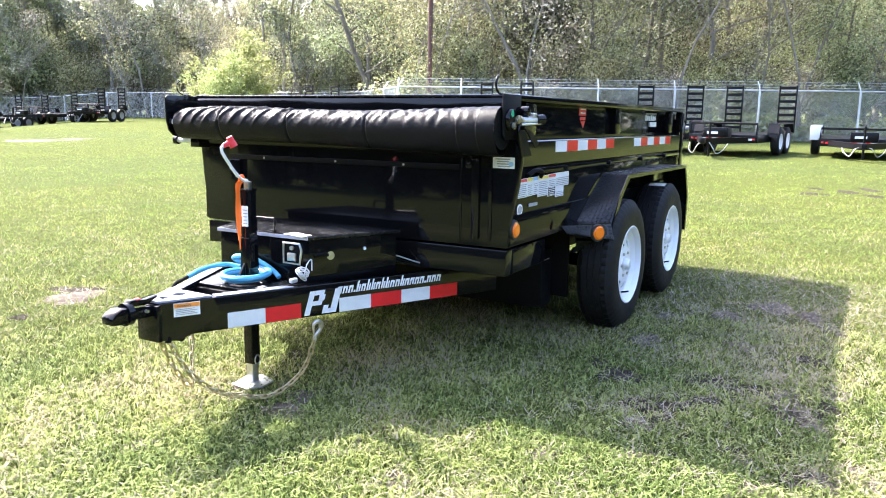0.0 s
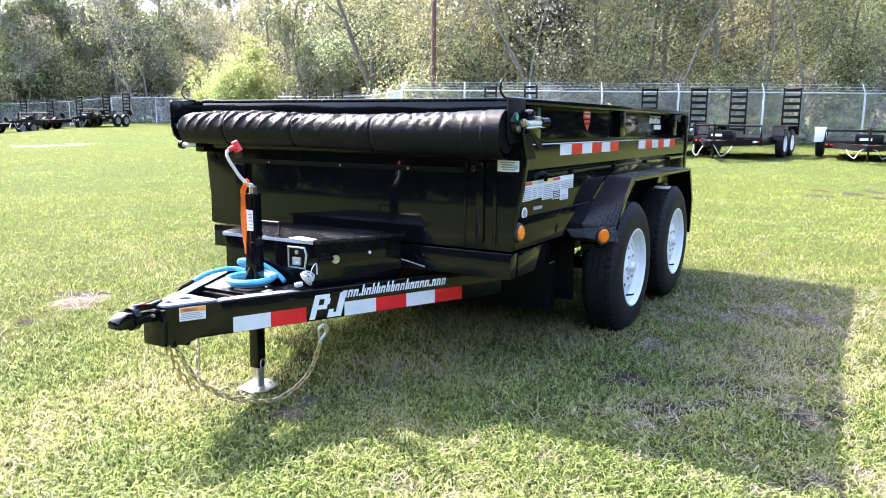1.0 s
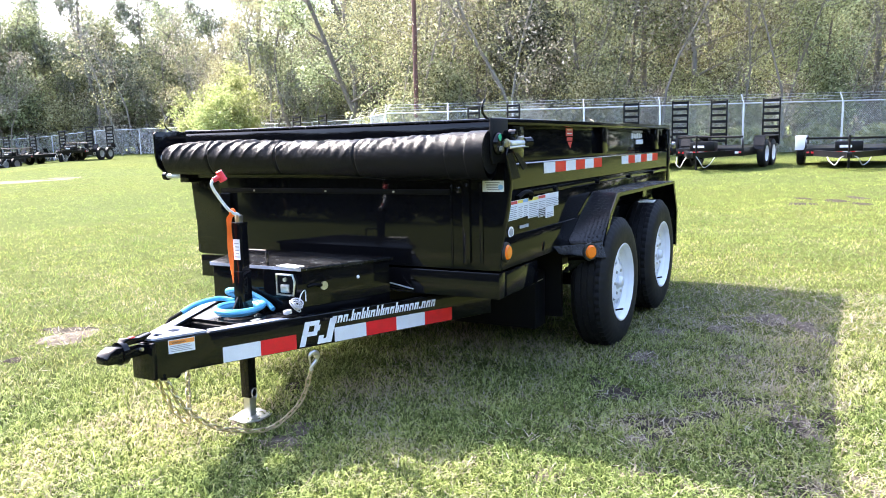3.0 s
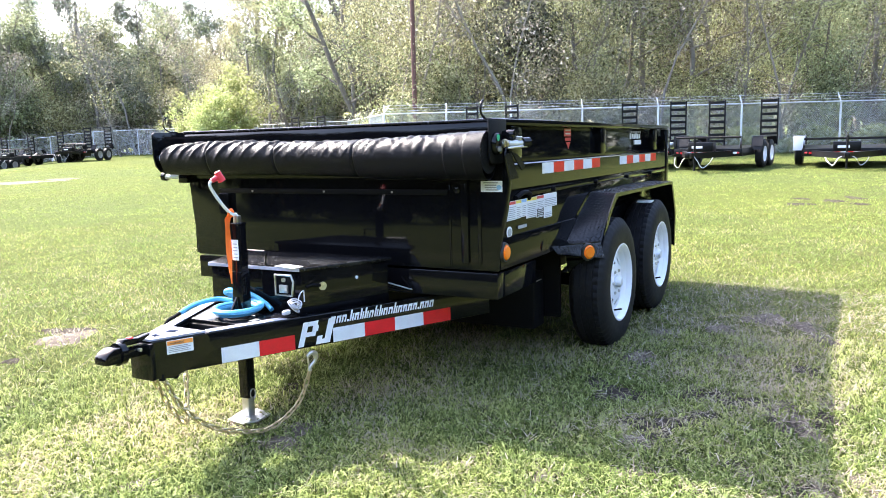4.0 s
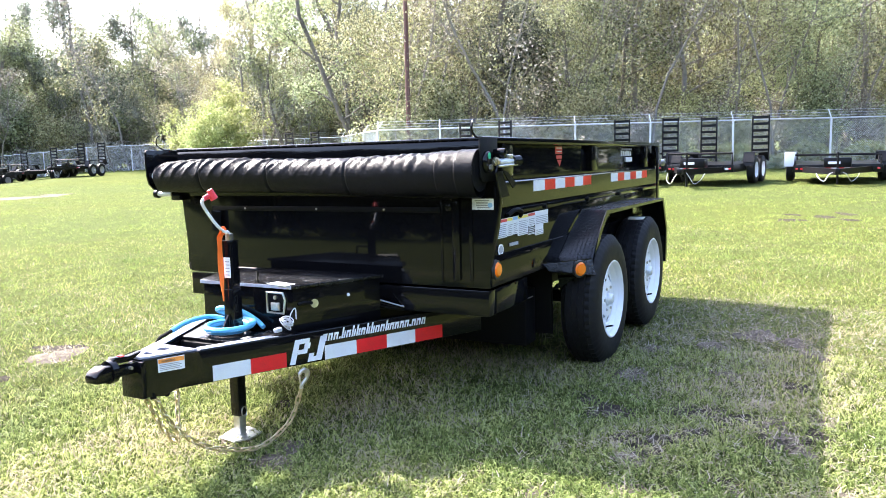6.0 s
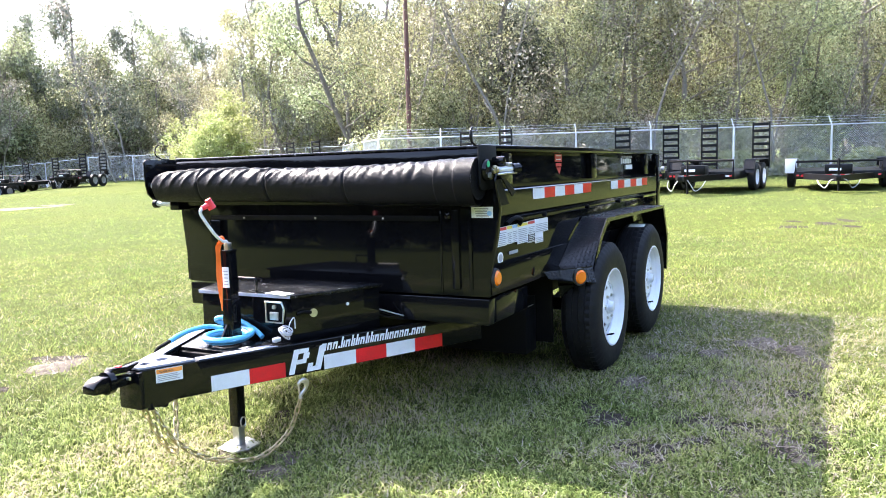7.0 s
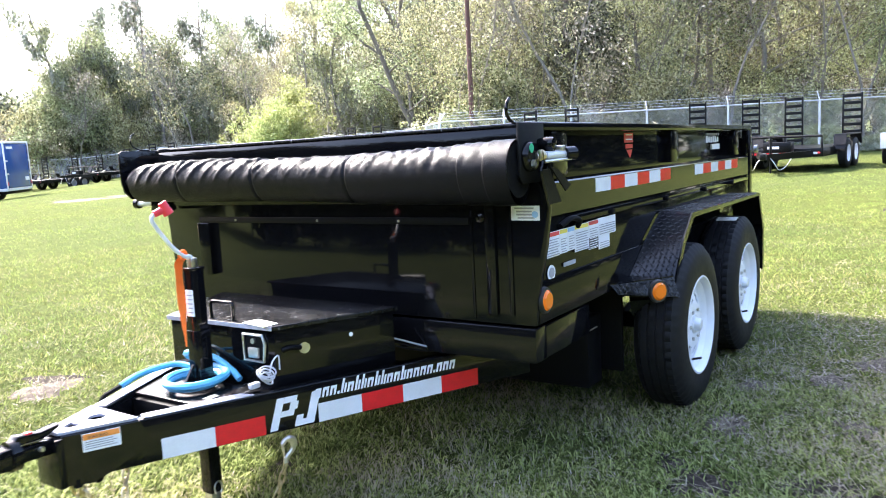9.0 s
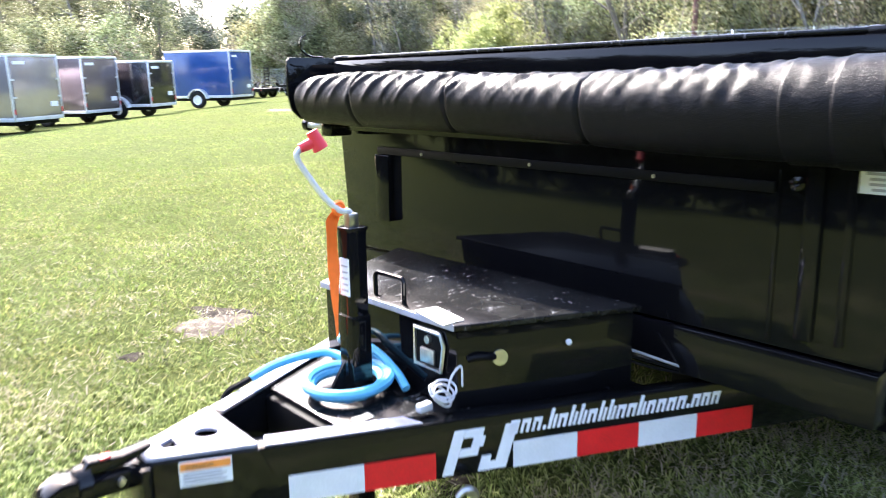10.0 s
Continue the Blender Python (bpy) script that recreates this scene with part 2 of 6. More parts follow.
def finish(name, bm, mat, smooth=False):
    me = bpy.data.meshes.new(name)
    if SHAPE is not None:
        bmesh.ops.transform(bm, matrix=SHAPE, verts=bm.verts)
    bmesh.ops.recalc_face_normals(bm, faces=bm.faces)
    bm.to_mesh(me)
    bm.free()
    me.materials.append(mat)
    if smooth:
        for p in me.polygons:
            p.use_smooth = True
        me.set_sharp_from_angle(angle=radians(38))
    return me


def part(name, bm, mat, parent, label="", smooth=True):
    ob = new(name, finish(name, bm, mat, smooth))
    ob.parent = parent
    if label:
        tagged(ob, label)
    return ob


def raw(name, verts, faces, mat, parent=None, smooth=False):
    """A mesh from numpy arrays; all faces have the same number of corners."""
    me = bpy.data.meshes.new(name)
    if SHAPE is not None:
        verts = np.asarray(verts, dtype=np.float64) * np.diagonal(SHAPE)[:3] + np.array(SHAPE.translation)
    faces = np.asarray(faces, dtype=np.int32)
    me.vertices.add(len(verts))
    me.vertices.foreach_set("co", np.asarray(verts, dtype=np.float32).ravel())
    me.loops.add(faces.size)
    me.loops.foreach_set("vertex_index", faces.ravel())
    me.polygons.add(len(faces))
    me.polygons.foreach_set("loop_start", np.arange(0, faces.size, faces.shape[1], dtype=np.int32))
    me.polygons.foreach_set("use_smooth", np.full(len(faces), smooth))
    me.update(calc_edges=True)
    me.materials.append(mat)
    if name and parent is not False:
        ob = new(name, me)
        ob.parent = parent
        return ob
    return me


def box(x0, x1, y0, y1, z0, z1, bev=0.004, bm=None):
    own = bm or bmesh.new()
    m = Matrix.LocRotScale(((x0 + x1) / 2, (y0 + y1) / 2, (z0 + z1) / 2), None, (abs(x1 - x0), abs(y1 - y0), abs(z1 - z0)))
    r = bmesh.ops.create_cube(own, size=1, matrix=m)
    if bev:
        es = list({e for v in r["verts"] for e in v.link_edges})
        bmesh.ops.bevel(own, geom=es, offset=bev, segments=2, affect="EDGES", profile=0.5)
    return own


def prism(poly, axis, a, b, bev=0.0, bm=None, holes=()):
    """A plate: a flat outline (two coordinates in the order of the axes left over), with holes, thick from a to b along an axis."""
    own = bm or bmesh.new()
    put = {"x": lambda u, v, w: (w, u, v), "y": lambda u, v, w: (u, w, v), "z": lambda u, v, w: (u, v, w)}[axis]
    edges, before = [], set(own.faces)
    for loop in (poly, *holes):
        vs = [own.verts.new(put(u, v, a)) for u, v in loop]
        edges += [own.edges.new((vs[i], vs[(i + 1) % len(vs)])) for i in range(len(vs))]
    if holes:
        bmesh.ops.triangle_fill(own, edges=edges, use_beauty=True, use_dissolve=False)
    else:
        bmesh.ops.contextual_create(own, geom=edges)
    faces = [f for f in own.faces if f not in before]
    r = bmesh.ops.extrude_face_region(own, geom=faces)
    d = Vector(put(0, 0, b)) - Vector(put(0, 0, a))
    vs = [v for v in r["geom"] if isinstance(v, bmesh.types.BMVert)]
    bmesh.ops.translate(own, vec=d, verts=vs)
    if bev:
        es = [e for e in own.edges if len(e.link_faces) == 2 and e.calc_face_angle(0) > 0.6]
        bmesh.ops.bevel(own, geom=es, offset=bev, segments=2, affect="EDGES", profile=0.5)
    return own


def circle(cx, cy, r, n=20, start=0.0):
    return [(cx + r * math.cos(start + 2 * math.pi * i / n), cy + r * math.sin(start + 2 * math.pi * i / n)) for i in range(n)]


def rod(p, q, r, r2=None, n=14, bm=None, caps=True):
    own = bm or bmesh.new()
    p, q = Vector(p), Vector(q)
    m = Matrix.Translation((p + q) / 2) @ (q - p).to_track_quat("Z", "Y").to_matrix().to_4x4()
    bmesh.ops.create_cone(own, cap_ends=caps, segments=n, radius1=r, radius2=r if r2 is None else r2, depth=(q - p).length, matrix=m)
    return own


def sweep(points, r, n=8, bm=None, closed=False):
    """A round tube along a line of points; r may be a list."""
    own = bm or bmesh.new()
    pts = [Vector(p) for p in points]
    rs = r if isinstance(r, (list, tuple)) else [r] * len(pts)
    rings, side = [], None
    for i, p in enumerate(pts):
        a = pts[i - 1] if i or closed else p
        b = pts[(i + 1) % len(pts)] if i < len(pts) - 1 or closed else p
        d = (b - a).normalized()
        if side is None:
            side = d.orthogonal().normalized()
        side = (side - d * side.dot(d)).normalized()
        up = d.cross(side)
        rings.append([own.verts.new(p + rs[i] * (math.cos(t) * side + math.sin(t) * up)) for t in (2 * math.pi * k / n for k in range(n))])
    for i in range(len(rings) - (0 if closed else 1)):
        A, B = rings[i], rings[(i + 1) % len(rings)]
        for k in range(n):
            own.faces.new((A[k], A[(k + 1) % n], B[(k + 1) % n], B[k]))
    if not closed:
        own.faces.new(rings[0])
        own.faces.new(list(reversed(rings[-1])))
    return own


def smooth_line(points, per=8):
    """A rounded line through points (Catmull-Rom)."""
    p = [Vector(v) for v in points]
    p = [2 * p[0] - p[1], *p, 2 * p[-1] - p[-2]]
    out = []
    for i in range(1, len(p) - 2):
        for k in range(per):
            t = k / per
            a, b, c, d = p[i - 1 : i + 3]
            out.append(0.5 * (2 * b + (c - a) * t + (2 * a - 5 * b + 4 * c - d) * t * t + (3 * b - a - 3 * c + d) * t**3))
    return [*out, p[-2]]


def lathe(profile, centre, n=48, bm=None, axis="y"):
    """Turns a profile of (radius, offset along the axis) about an axis through centre."""
    own = bm or bmesh.new()
    rings = []
    for r, o in profile:
        ring = []
        for k in range(n):
            t = 2 * math.pi * k / n
            u, v = r * math.cos(t), r * math.sin(t)
            q = {"y": (u, o, v), "x": (o, u, v), "z": (u, v, o)}[axis]
            ring.append(own.verts.new(Vector(centre) + Vector(q)))
        rings.append(ring)
    for A, B in zip(rings, rings[1:]):
        for k in range(n):
            own.faces.new((A[k], A[(k + 1) % n], B[(k + 1) % n], B[k]))
    return own


def quad(a, b, c, d, thick, bm=None):
    """A flat four-cornered plate, thick along its normal."""
    own = bm or bmesh.new()
    a, b, c, d = (Vector(v) for v in (a, b, c, d))
    n = (b - a).cross(d - a).normalized() * thick
    vs = [own.verts.new(v) for v in (a, b, c, d)] + [own.verts.new(v + n) for v in (a, b, c, d)]
    own.faces.new(vs[:4][::-1])
    own.faces.new(vs[4:])
    for i in range(4):
        j = (i + 1) % 4
        own.faces.new((vs[i], vs[j], vs[4 + j], vs[4 + i]))
    return own


def empty(name, m=None, label="", category="", group="", kind=""):
    ob = new(name)
    ob.empty_display_size = 0.1
    if m is not None:
        ob.matrix_basis = m
    return tagged(ob, label, category, group, kind)


def ground_z(x, y):
    q = np.clip((np.asarray(y) - np.asarray(x) - 11.0) / 11.0, 0, 1)
    return -0.5 * q * q * (3 - 2 * q)


def gz(x, y):
    return float(ground_z(x, y))


def turf_z(x, y):
    """The lawn's own height with its low swells."""
    x, y = np.asarray(x), np.asarray(y)
    near = np.exp(-(x**2 + (y - 4) ** 2) / 900)
    return ground_z(x, y) + near * 0.009 * (np.sin(x * 1.7 + y * 0.6) + np.sin(y * 2.3 - x * 0.9 + 1.1)) - 0.010


# ---- ground ----
def build_ground():
    s = np.linspace(-1, 1, 161)
    line = np.sinh(s * 5.6) / np.sinh(5.6) * 700
    X, Y = np.meshgrid(line, line + 4, indexing="ij")
    Z = turf_z(X, Y)
    k = len(s)
    i = np.arange(k - 1)[:, None] * k + np.arange(k - 1)[None, :]
    faces = np.stack([i, i + k, i + k + 1, i + 1], -1).reshape(-1, 4)
    ob = raw("ground", np.stack([X, Y, Z], -1).reshape(-1, 3), faces, TURF, smooth=True)
    tagged(ob, "sunlit mown lawn with straw and bare sandy patches", "lawn", kind="structure")
    return ob


GROUND = build_ground()


# ---- the dump trailer ----
TRAILER = empty("dump_trailer", pose(-0.0002, 0.0001, 0.0093, -0.395, 1.086, -0.008), "glossy black tandem-axle dump trailer with rolled tarp, parked on grass", "trailer")
YR, YL, TC = -0.84, 0.80, 0.054  # right and left side of the body, middle of the tongue
XB = 3.11  # rear end of the body
BEAM = (0.9063, -0.4226)  # the way of the right tongue beam, in plan


def on_beam(x, off=0.0):
    """A point in plan on the outer face of the right tongue beam."""
    y = -0.090 - 0.4663 * (x + 0.753)
    return (x - 0.4226 * off, y - 0.9063 * off)


def flip(p):
    return (p[0], 2 * TC - p[1])


def decal(name, x0, x1, z0, z1, mat, off=0.003, label="", thick=0.0015, parent=None, skew=0.0):
    """A thin sticker on the outer face of the right tongue beam; skew leans its top backwards."""
    a, b = on_beam(x0, off), on_beam(x1, off)
    s = skew * (z1 - z0)
    c, d = on_beam(x1 + s, off), on_beam(x0 + s, off)
    return part(name, quad((*a, z0), (*b, z0), (*c, z1), (*d, z1), thick), mat, parent or TRAILER, label, False)


def build_tongue():
    for side, name in ((0, "tongue_beam"), (1, "tongue_beam")):
        f = flip if side else (lambda p: p)
        o0, o1 = f(on_beam(-0.985)), f(on_beam(0.45))
        i0, i1 = f(on_beam(-0.985 + 0.02, -0.05)), f(on_beam(0.45, -0.05))
        bm = prism([o0, o1, i1, i0], "z", 0.330, 0.455, 0.005)
        beam = part(name, bm, PAINT, TRAILER)
        # pale strip paints the sky glare on the black beam's top
        end = 0.0 if side else -0.50
        q0, q1 = f(on_beam(-0.79, -0.004)), f(on_beam(end, -0.004))
        r0, r1 = f(on_beam(-0.79, -0.046)), f(on_beam(end - 0.03, -0.046))
        part("beam_top_strip", prism([q0, q1, r1, r0], "z", 0.4552, 0.4578), PAINT_GLARE, beam, "pale sky glare on the dusty beam top")
    # weld lap on the outer face near the tip
    a, b = on_beam(-0.985, 0.003), on_beam(-0.79, 0.003)
    bm = bmesh.new()
    pts = [(-0.99, 0.323), (-0.92, 0.316), (-0.86, 0.342), (-0.775, 0.392), (-0.80, 0.452), (-0.99, 0.452)]
    vs = [bm.verts.new((*on_beam(x, 0.001), z)) for x, z in pts] + [bm.verts.new((*on_beam(x, 0.004), z)) for x, z in pts]
    n = len(pts)
    bm.faces.new(vs[:n])
    bm.faces.new(vs[n:][::-1])
    for i in range(n):
        j = (i + 1) % n
        bm.faces.new((vs[i], vs[n + i], vs[n + j], vs[j]))
    part("nose_gusset", bm, PAINT, TRAILER)
    part("nose_end_plate", box(-1.004, -0.984, TC - 0.055, TC + 0.055, 0.322, 0.452, 0.004), PAINT, TRAILER)
    # top plate with two lightening holes
    y = lambda x: on_beam(x)[1] + 0.006
    outer = [(-0.985, y(-0.985)), (-0.80, y(-0.80)), (-0.795, 2 * TC - y(-0.80)), (-0.985, 2 * TC - y(-0.985))]
    holes = [circle(-0.852, TC, 0.024, 22), [(-0.945, TC - 0.012), (-0.915, TC - 0.024), (-0.913, TC + 0.024), (-0.945, TC + 0.012)]]
    # black plate, coloured pale for the sky it reflects
    part("nose_plate", prism(outer, "z", 0.4555, 0.4625, 0.0, holes=holes), PAINT_GLARE, TRAILER)
    part("cross_member", box(-0.805, -0.79, TC - 0.07, TC + 0.07, 0.335, 0.452, 0.003), PAINT, TRAILER)
    w = lambda x: on_beam(x, -0.045)[1]
    plate = [(-0.625, w(-0.625)), (0.02, w(0.02)), (0.02, 2 * TC - w(0.02)), (-0.625, 2 * TC - w(-0.625))]
    part("jack_plate", prism(plate, "z", 0.438, 0.450, 0.002), PAINT_TOP, TRAILER)
    part("cross_member", box(-0.64, -0.59, w(-0.6), 2 * TC - w(-0.6), 0.345, 0.436, 0.004), PAINT_DULL, TRAILER)
    part("serial_plate", box(-0.60, -0.555, -0.115, -0.09, 0.4585, 0.4600, 0), STEEL, TRAILER, "small metal serial plate")
    # coupler
    prof = [(-1.00, 0.414), (-1.00, 0.452), (-1.085, 0.455), (-1.105, 0.464), (-1.132, 0.464), (-1.158, 0.453), (-1.172, 0.438), (-1.172, 0.414), (-1.115, 0.408), (-1.095, 0.417)]
    coupler = part("coupler", prism(prof, "y", TC - 0.033, TC + 0.030, 0.008), PAINT, TRAILER, "black ball coupler")
    part("collar", lathe([(0.026, -0.015), (0.039, -0.012), (0.039, 0.012), (0.026, 0.015)], (-1.093, TC - 0.002, 0.436), 28, axis="x"), PAINT, coupler)
    part("latch", prism([(-1.10, 0.461), (-1.015, 0.457), (-0.970, 0.474), (-0.965, 0.482), (-1.02, 0.476), (-1.08, 0.484)], "y", TC - 0.018, TC + 0.018, 0.004), PAINT, coupler)
    part("latch_tag", box(-1.060, -1.042, TC - 0.019, TC + 0.0, 0.4795, 0.4845, 0.001), RED_PLASTIC, coupler, "small red tag")
    part("latch_pin", rod((-1.035, TC - 0.045, 0.440), (-1.035, TC + 0.040, 0.440), 0.006, n=8), STEEL, coupler)
    part("nose_bolt", rod((-0.90, TC - 0.06, 0.322), (-0.90, TC + 0.06, 0.322), 0.016, n=12), PAINT_DULL, TRAILER)
    # reflective tape, warning label, lettering drawn as plain bars
    for k, (x0, mat) in enumerate(((-0.753, TAPE_WHITE), (-0.615, TAPE_RED), (-0.320, TAPE_WHITE), (-0.1815, TAPE_RED), (-0.043, TAPE_WHITE), (0.0955, TAPE_RED))):
        decal("reflective_tape", x0, x0 + 0.1375, 0.334, 0.391, mat, 0.002)
    warn = decal("warning_label", -0.936, -0.848, 0.402, 0.450, VINYL_WHITE, 0.005, "white warning label with orange header")
    decal("label_header", -0.934, -0.850, 0.4335, 0.4485, VINYL_ORANGE, 0.007, parent=warn)
    for k in range(4):
        decal("print_line", -0.930, -0.858 - 0.008 * (k % 2), 0.4085 + k * 0.006, 0.4105 + k * 0.006, VINYL_GREY, 0.007, parent=warn)
    text("warning_word", "WARNING", -0.925, 0.4365, 0.0105, VINYL_DARK, warn, 0.009)
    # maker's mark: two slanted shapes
    mark = decal("maker_mark", -0.466, -0.444, 0.338, 0.432, VINYL_WHITE, 0.002, "white slanted maker's mark", skew=0.28)
    lean = lambda z: 0.28 * (z - 0.338)
    for x0, x1, z0, z1 in ((-0.443, -0.405, 0.414, 0.432), (-0.443, -0.405, 0.374, 0.391), (-0.422, -0.398, 0.3915, 0.4135), (-0.362, -0.336, 0.3565, 0.432), (-0.394, -0.336, 0.338, 0.356), (-0.394, -0.374, 0.3565, 0.370)):
        decal("mark_bar", x0 + lean(z0), x1 + lean(z0), z0, z1, VINYL_WHITE, 0.002, parent=mark, skew=0.28)
    # the dealer's line as a row of small bars, two strokes to a letter
    x, row = -0.331, None
    for h in "lll.TlTTlTTllTllll.lll":
        w_, z1 = {"l": (0.0240, 0.437), "T": (0.0205, 0.452), ".": (0.0105, 0.417)}[h]
        for a, b, z0, z2 in {"l": ((0.0, 0.0062, 0.408, z1), (0.0122, 0.0184, 0.408, z1), (0.0063, 0.0121, 0.428, z1)), "T": ((0.0, 0.0068, 0.408, z1), (0.0100, 0.0160, 0.408, 0.437)), ".": ((0.0, 0.0066, 0.408, z1),)}[h]:
            d_ = 0.25 * (z0 - 0.408)
            ob = decal("lettering_bar", x + a + d_, x + b + d_, z0, z2, VINYL_WHITE, 0.002, skew=0.25, parent=row)
            if row is None:
                row = ob
                row.name = "lettering"
                tagged(row, "row of small white lettering bars")
        x += w_


def text(name, body, x, z, size, mat, parent, off):
    cu = bpy.data.curves.new(name, "FONT")
    cu.body, cu.size, cu.extrude = body, size, 0.0004
    tmp = bpy.data.objects.new(name, cu)
    scene.collection.objects.link(tmp)
    me = bpy.data.meshes.new_from_object(tmp.evaluated_get(bpy.context.evaluated_depsgraph_get()))
    bpy.data.objects.remove(tmp)
    me.materials.clear()
    me.materials.append(mat)
    ob = new(name, me)
    p = on_beam(x, off)
    ob.matrix_basis = Matrix.Translation(SHAPE @ Vector((*p, z))) @ Matrix.Rotation(math.atan2(BEAM[1], BEAM[0]), 4, "Z") @ Matrix.Rotation(radians(90), 4, "X")
    ob.parent = parent
    return ob


def build_jack():
    jx, jy = -0.486, 0.044
    jack = part("tongue_jack", box(jx - 0.0235, jx + 0.0235, jy - 0.0235, jy + 0.0235, 0.118, 0.815, 0.004), PAINT, TRAILER, "black square tongue jack")
    part("sleeve", box(jx - 0.0262, jx + 0.0262, jy - 0.0262, jy + 0.0262, 0.335, 0.630, 0.003), PAINT, jack)
    part("inner_leg", box(jx - 0.0185, jx + 0.0185, jy - 0.0185, jy + 0.0185, 0.041, 0.160, 0.003), STEEL, jack, "zinc inner leg")
    foot = prism([(jx - 0.085, jy - 0.045), (jx - 0.03, jy - 0.080), (jx + 0.06, jy - 0.070), (jx + 0.085, jy + 0.03), (jx + 0.03, jy + 0.075), (jx - 0.07, jy + 0.05)], "z", 0.034, 0.041, 0.0015)
    part("foot_plate", foot, STEEL, jack, "bright zinc foot plate", False)
    part("top_cap", box(jx - 0.026, jx + 0.026, jy - 0.026, jy + 0.026, 0.812, 0.820, 0.002), PAINT, jack)
    part("gusset", prism([(jx - 0.09, 0.4505), (jx - 0.033, 0.4505), (jx - 0.033, 0.53)], "y", jy - 0.004, jy + 0.004), PAINT, jack)
    part("jack_sticker", box(jx - 0.0258, jx - 0.0238, jy - 0.020, jy + 0.014, 0.675, 0.755, 0), VINYL_WHITE, jack, "white sticker")
    for k in range(5):
        part("print_line", box(jx - 0.0268, jx - 0.0260, jy - 0.016, jy + 0.008 - 0.004 * (k % 2), 0.685 + 0.013 * k, 0.6885 + 0.013 * k, 0), VINYL_GREY, jack)
    part("pin_ring", sweep([(jx + 0.015 * math.cos(t), jy - 0.029, 0.135 + 0.020 * math.sin(t)) for t in np.linspace(0, 6.28, 17)[:-1]], 0.0028, 6, closed=True), STEEL, jack, "zinc pin ring")
    crank = part("crank", sweep(smooth_line([(jx, jy, 0.815), (jx - 0.004, jy, 0.850), (jx - 0.03, jy, 0.857), (jx - 0.062, jy + 0.010, 0.888), (jx - 0.105, jy + 0.022, 0.950), (jx - 0.115, jy + 0.024, 0.975), (jx - 0.103, jy + 0.022, 0.988), (jx - 0.085, jy + 0.018, 0.995)], 6), 0.0064, 10), GALV, jack, "grey bent crank handle")
    part("crank_clevis", box(jx - 0.013, jx + 0.013, jy - 0.011, jy + 0.011, 0.815, 0.848, 0.003), STEEL, jack)
    part("knob_stem", rod((jx - 0.108, jy + 0.022, 0.987), (jx - 0.075, jy + 0.012, 1.000), 0.0095, 0.012), RED_PLASTIC, jack, "red plastic grip")
    part("knob_head", rod((jx - 0.082, jy + 0.014, 1.020), (jx - 0.066, jy + 0.006, 0.984), 0.0125, 0.0165), RED_PLASTIC, jack, "red plastic grip")
    # orange ribbon
    pts = [(jx - 0.028, jy + 0.006, 0.858), (jx - 0.040, jy + 0.014, 0.835), (jx - 0.043, jy + 0.014, 0.79), (jx - 0.041, jy + 0.016, 0.72), (jx - 0.042, jy + 0.013, 0.64), (jx - 0.040, jy + 0.010, 0.585)]
    wid = [0.020, 0.034, 0.028, 0.024, 0.015, 0.003]
    bm = bmesh.new()
    rows = []
    for i, p in enumerate(smooth_line(pts, 5)):
        t = i / 25
        w = np.interp(t, np.linspace(0, 1, 6), wid)
        a = 0.9 + 0.8 * math.sin(t * 5.0)
        d = Vector((math.sin(a) * w, -math.cos(a) * w, 0)) * 0.5
        off = Vector((0.0016, 0.0012, 0))
        rows.append([bm.verts.new(p + d), bm.verts.new(p + d * 0.1 + Vector((-0.004, 0.002, 0))), bm.verts.new(p - d), bm.verts.new(p + d * 0.1 + Vector((-0.002, 0.004, 0)))])
    for A, B in zip(rows, rows[1:]):
        for k in range(4):
            bm.faces.new((A[k], A[(k + 1) % 4], B[(k + 1) % 4], B[k]))
    part("ribbon", bm, ORANGE, jack, "orange warning ribbon hanging from crank")
    part("ribbon_knot", sweep([(jx - 0.03 + 0.012 * math.cos(t), jy + 0.004, 0.860 + 0.012 * math.sin(t)) for t in np.linspace(0, 6.28, 13)[:-1]], 0.006, 6, closed=True), ORANGE, jack)


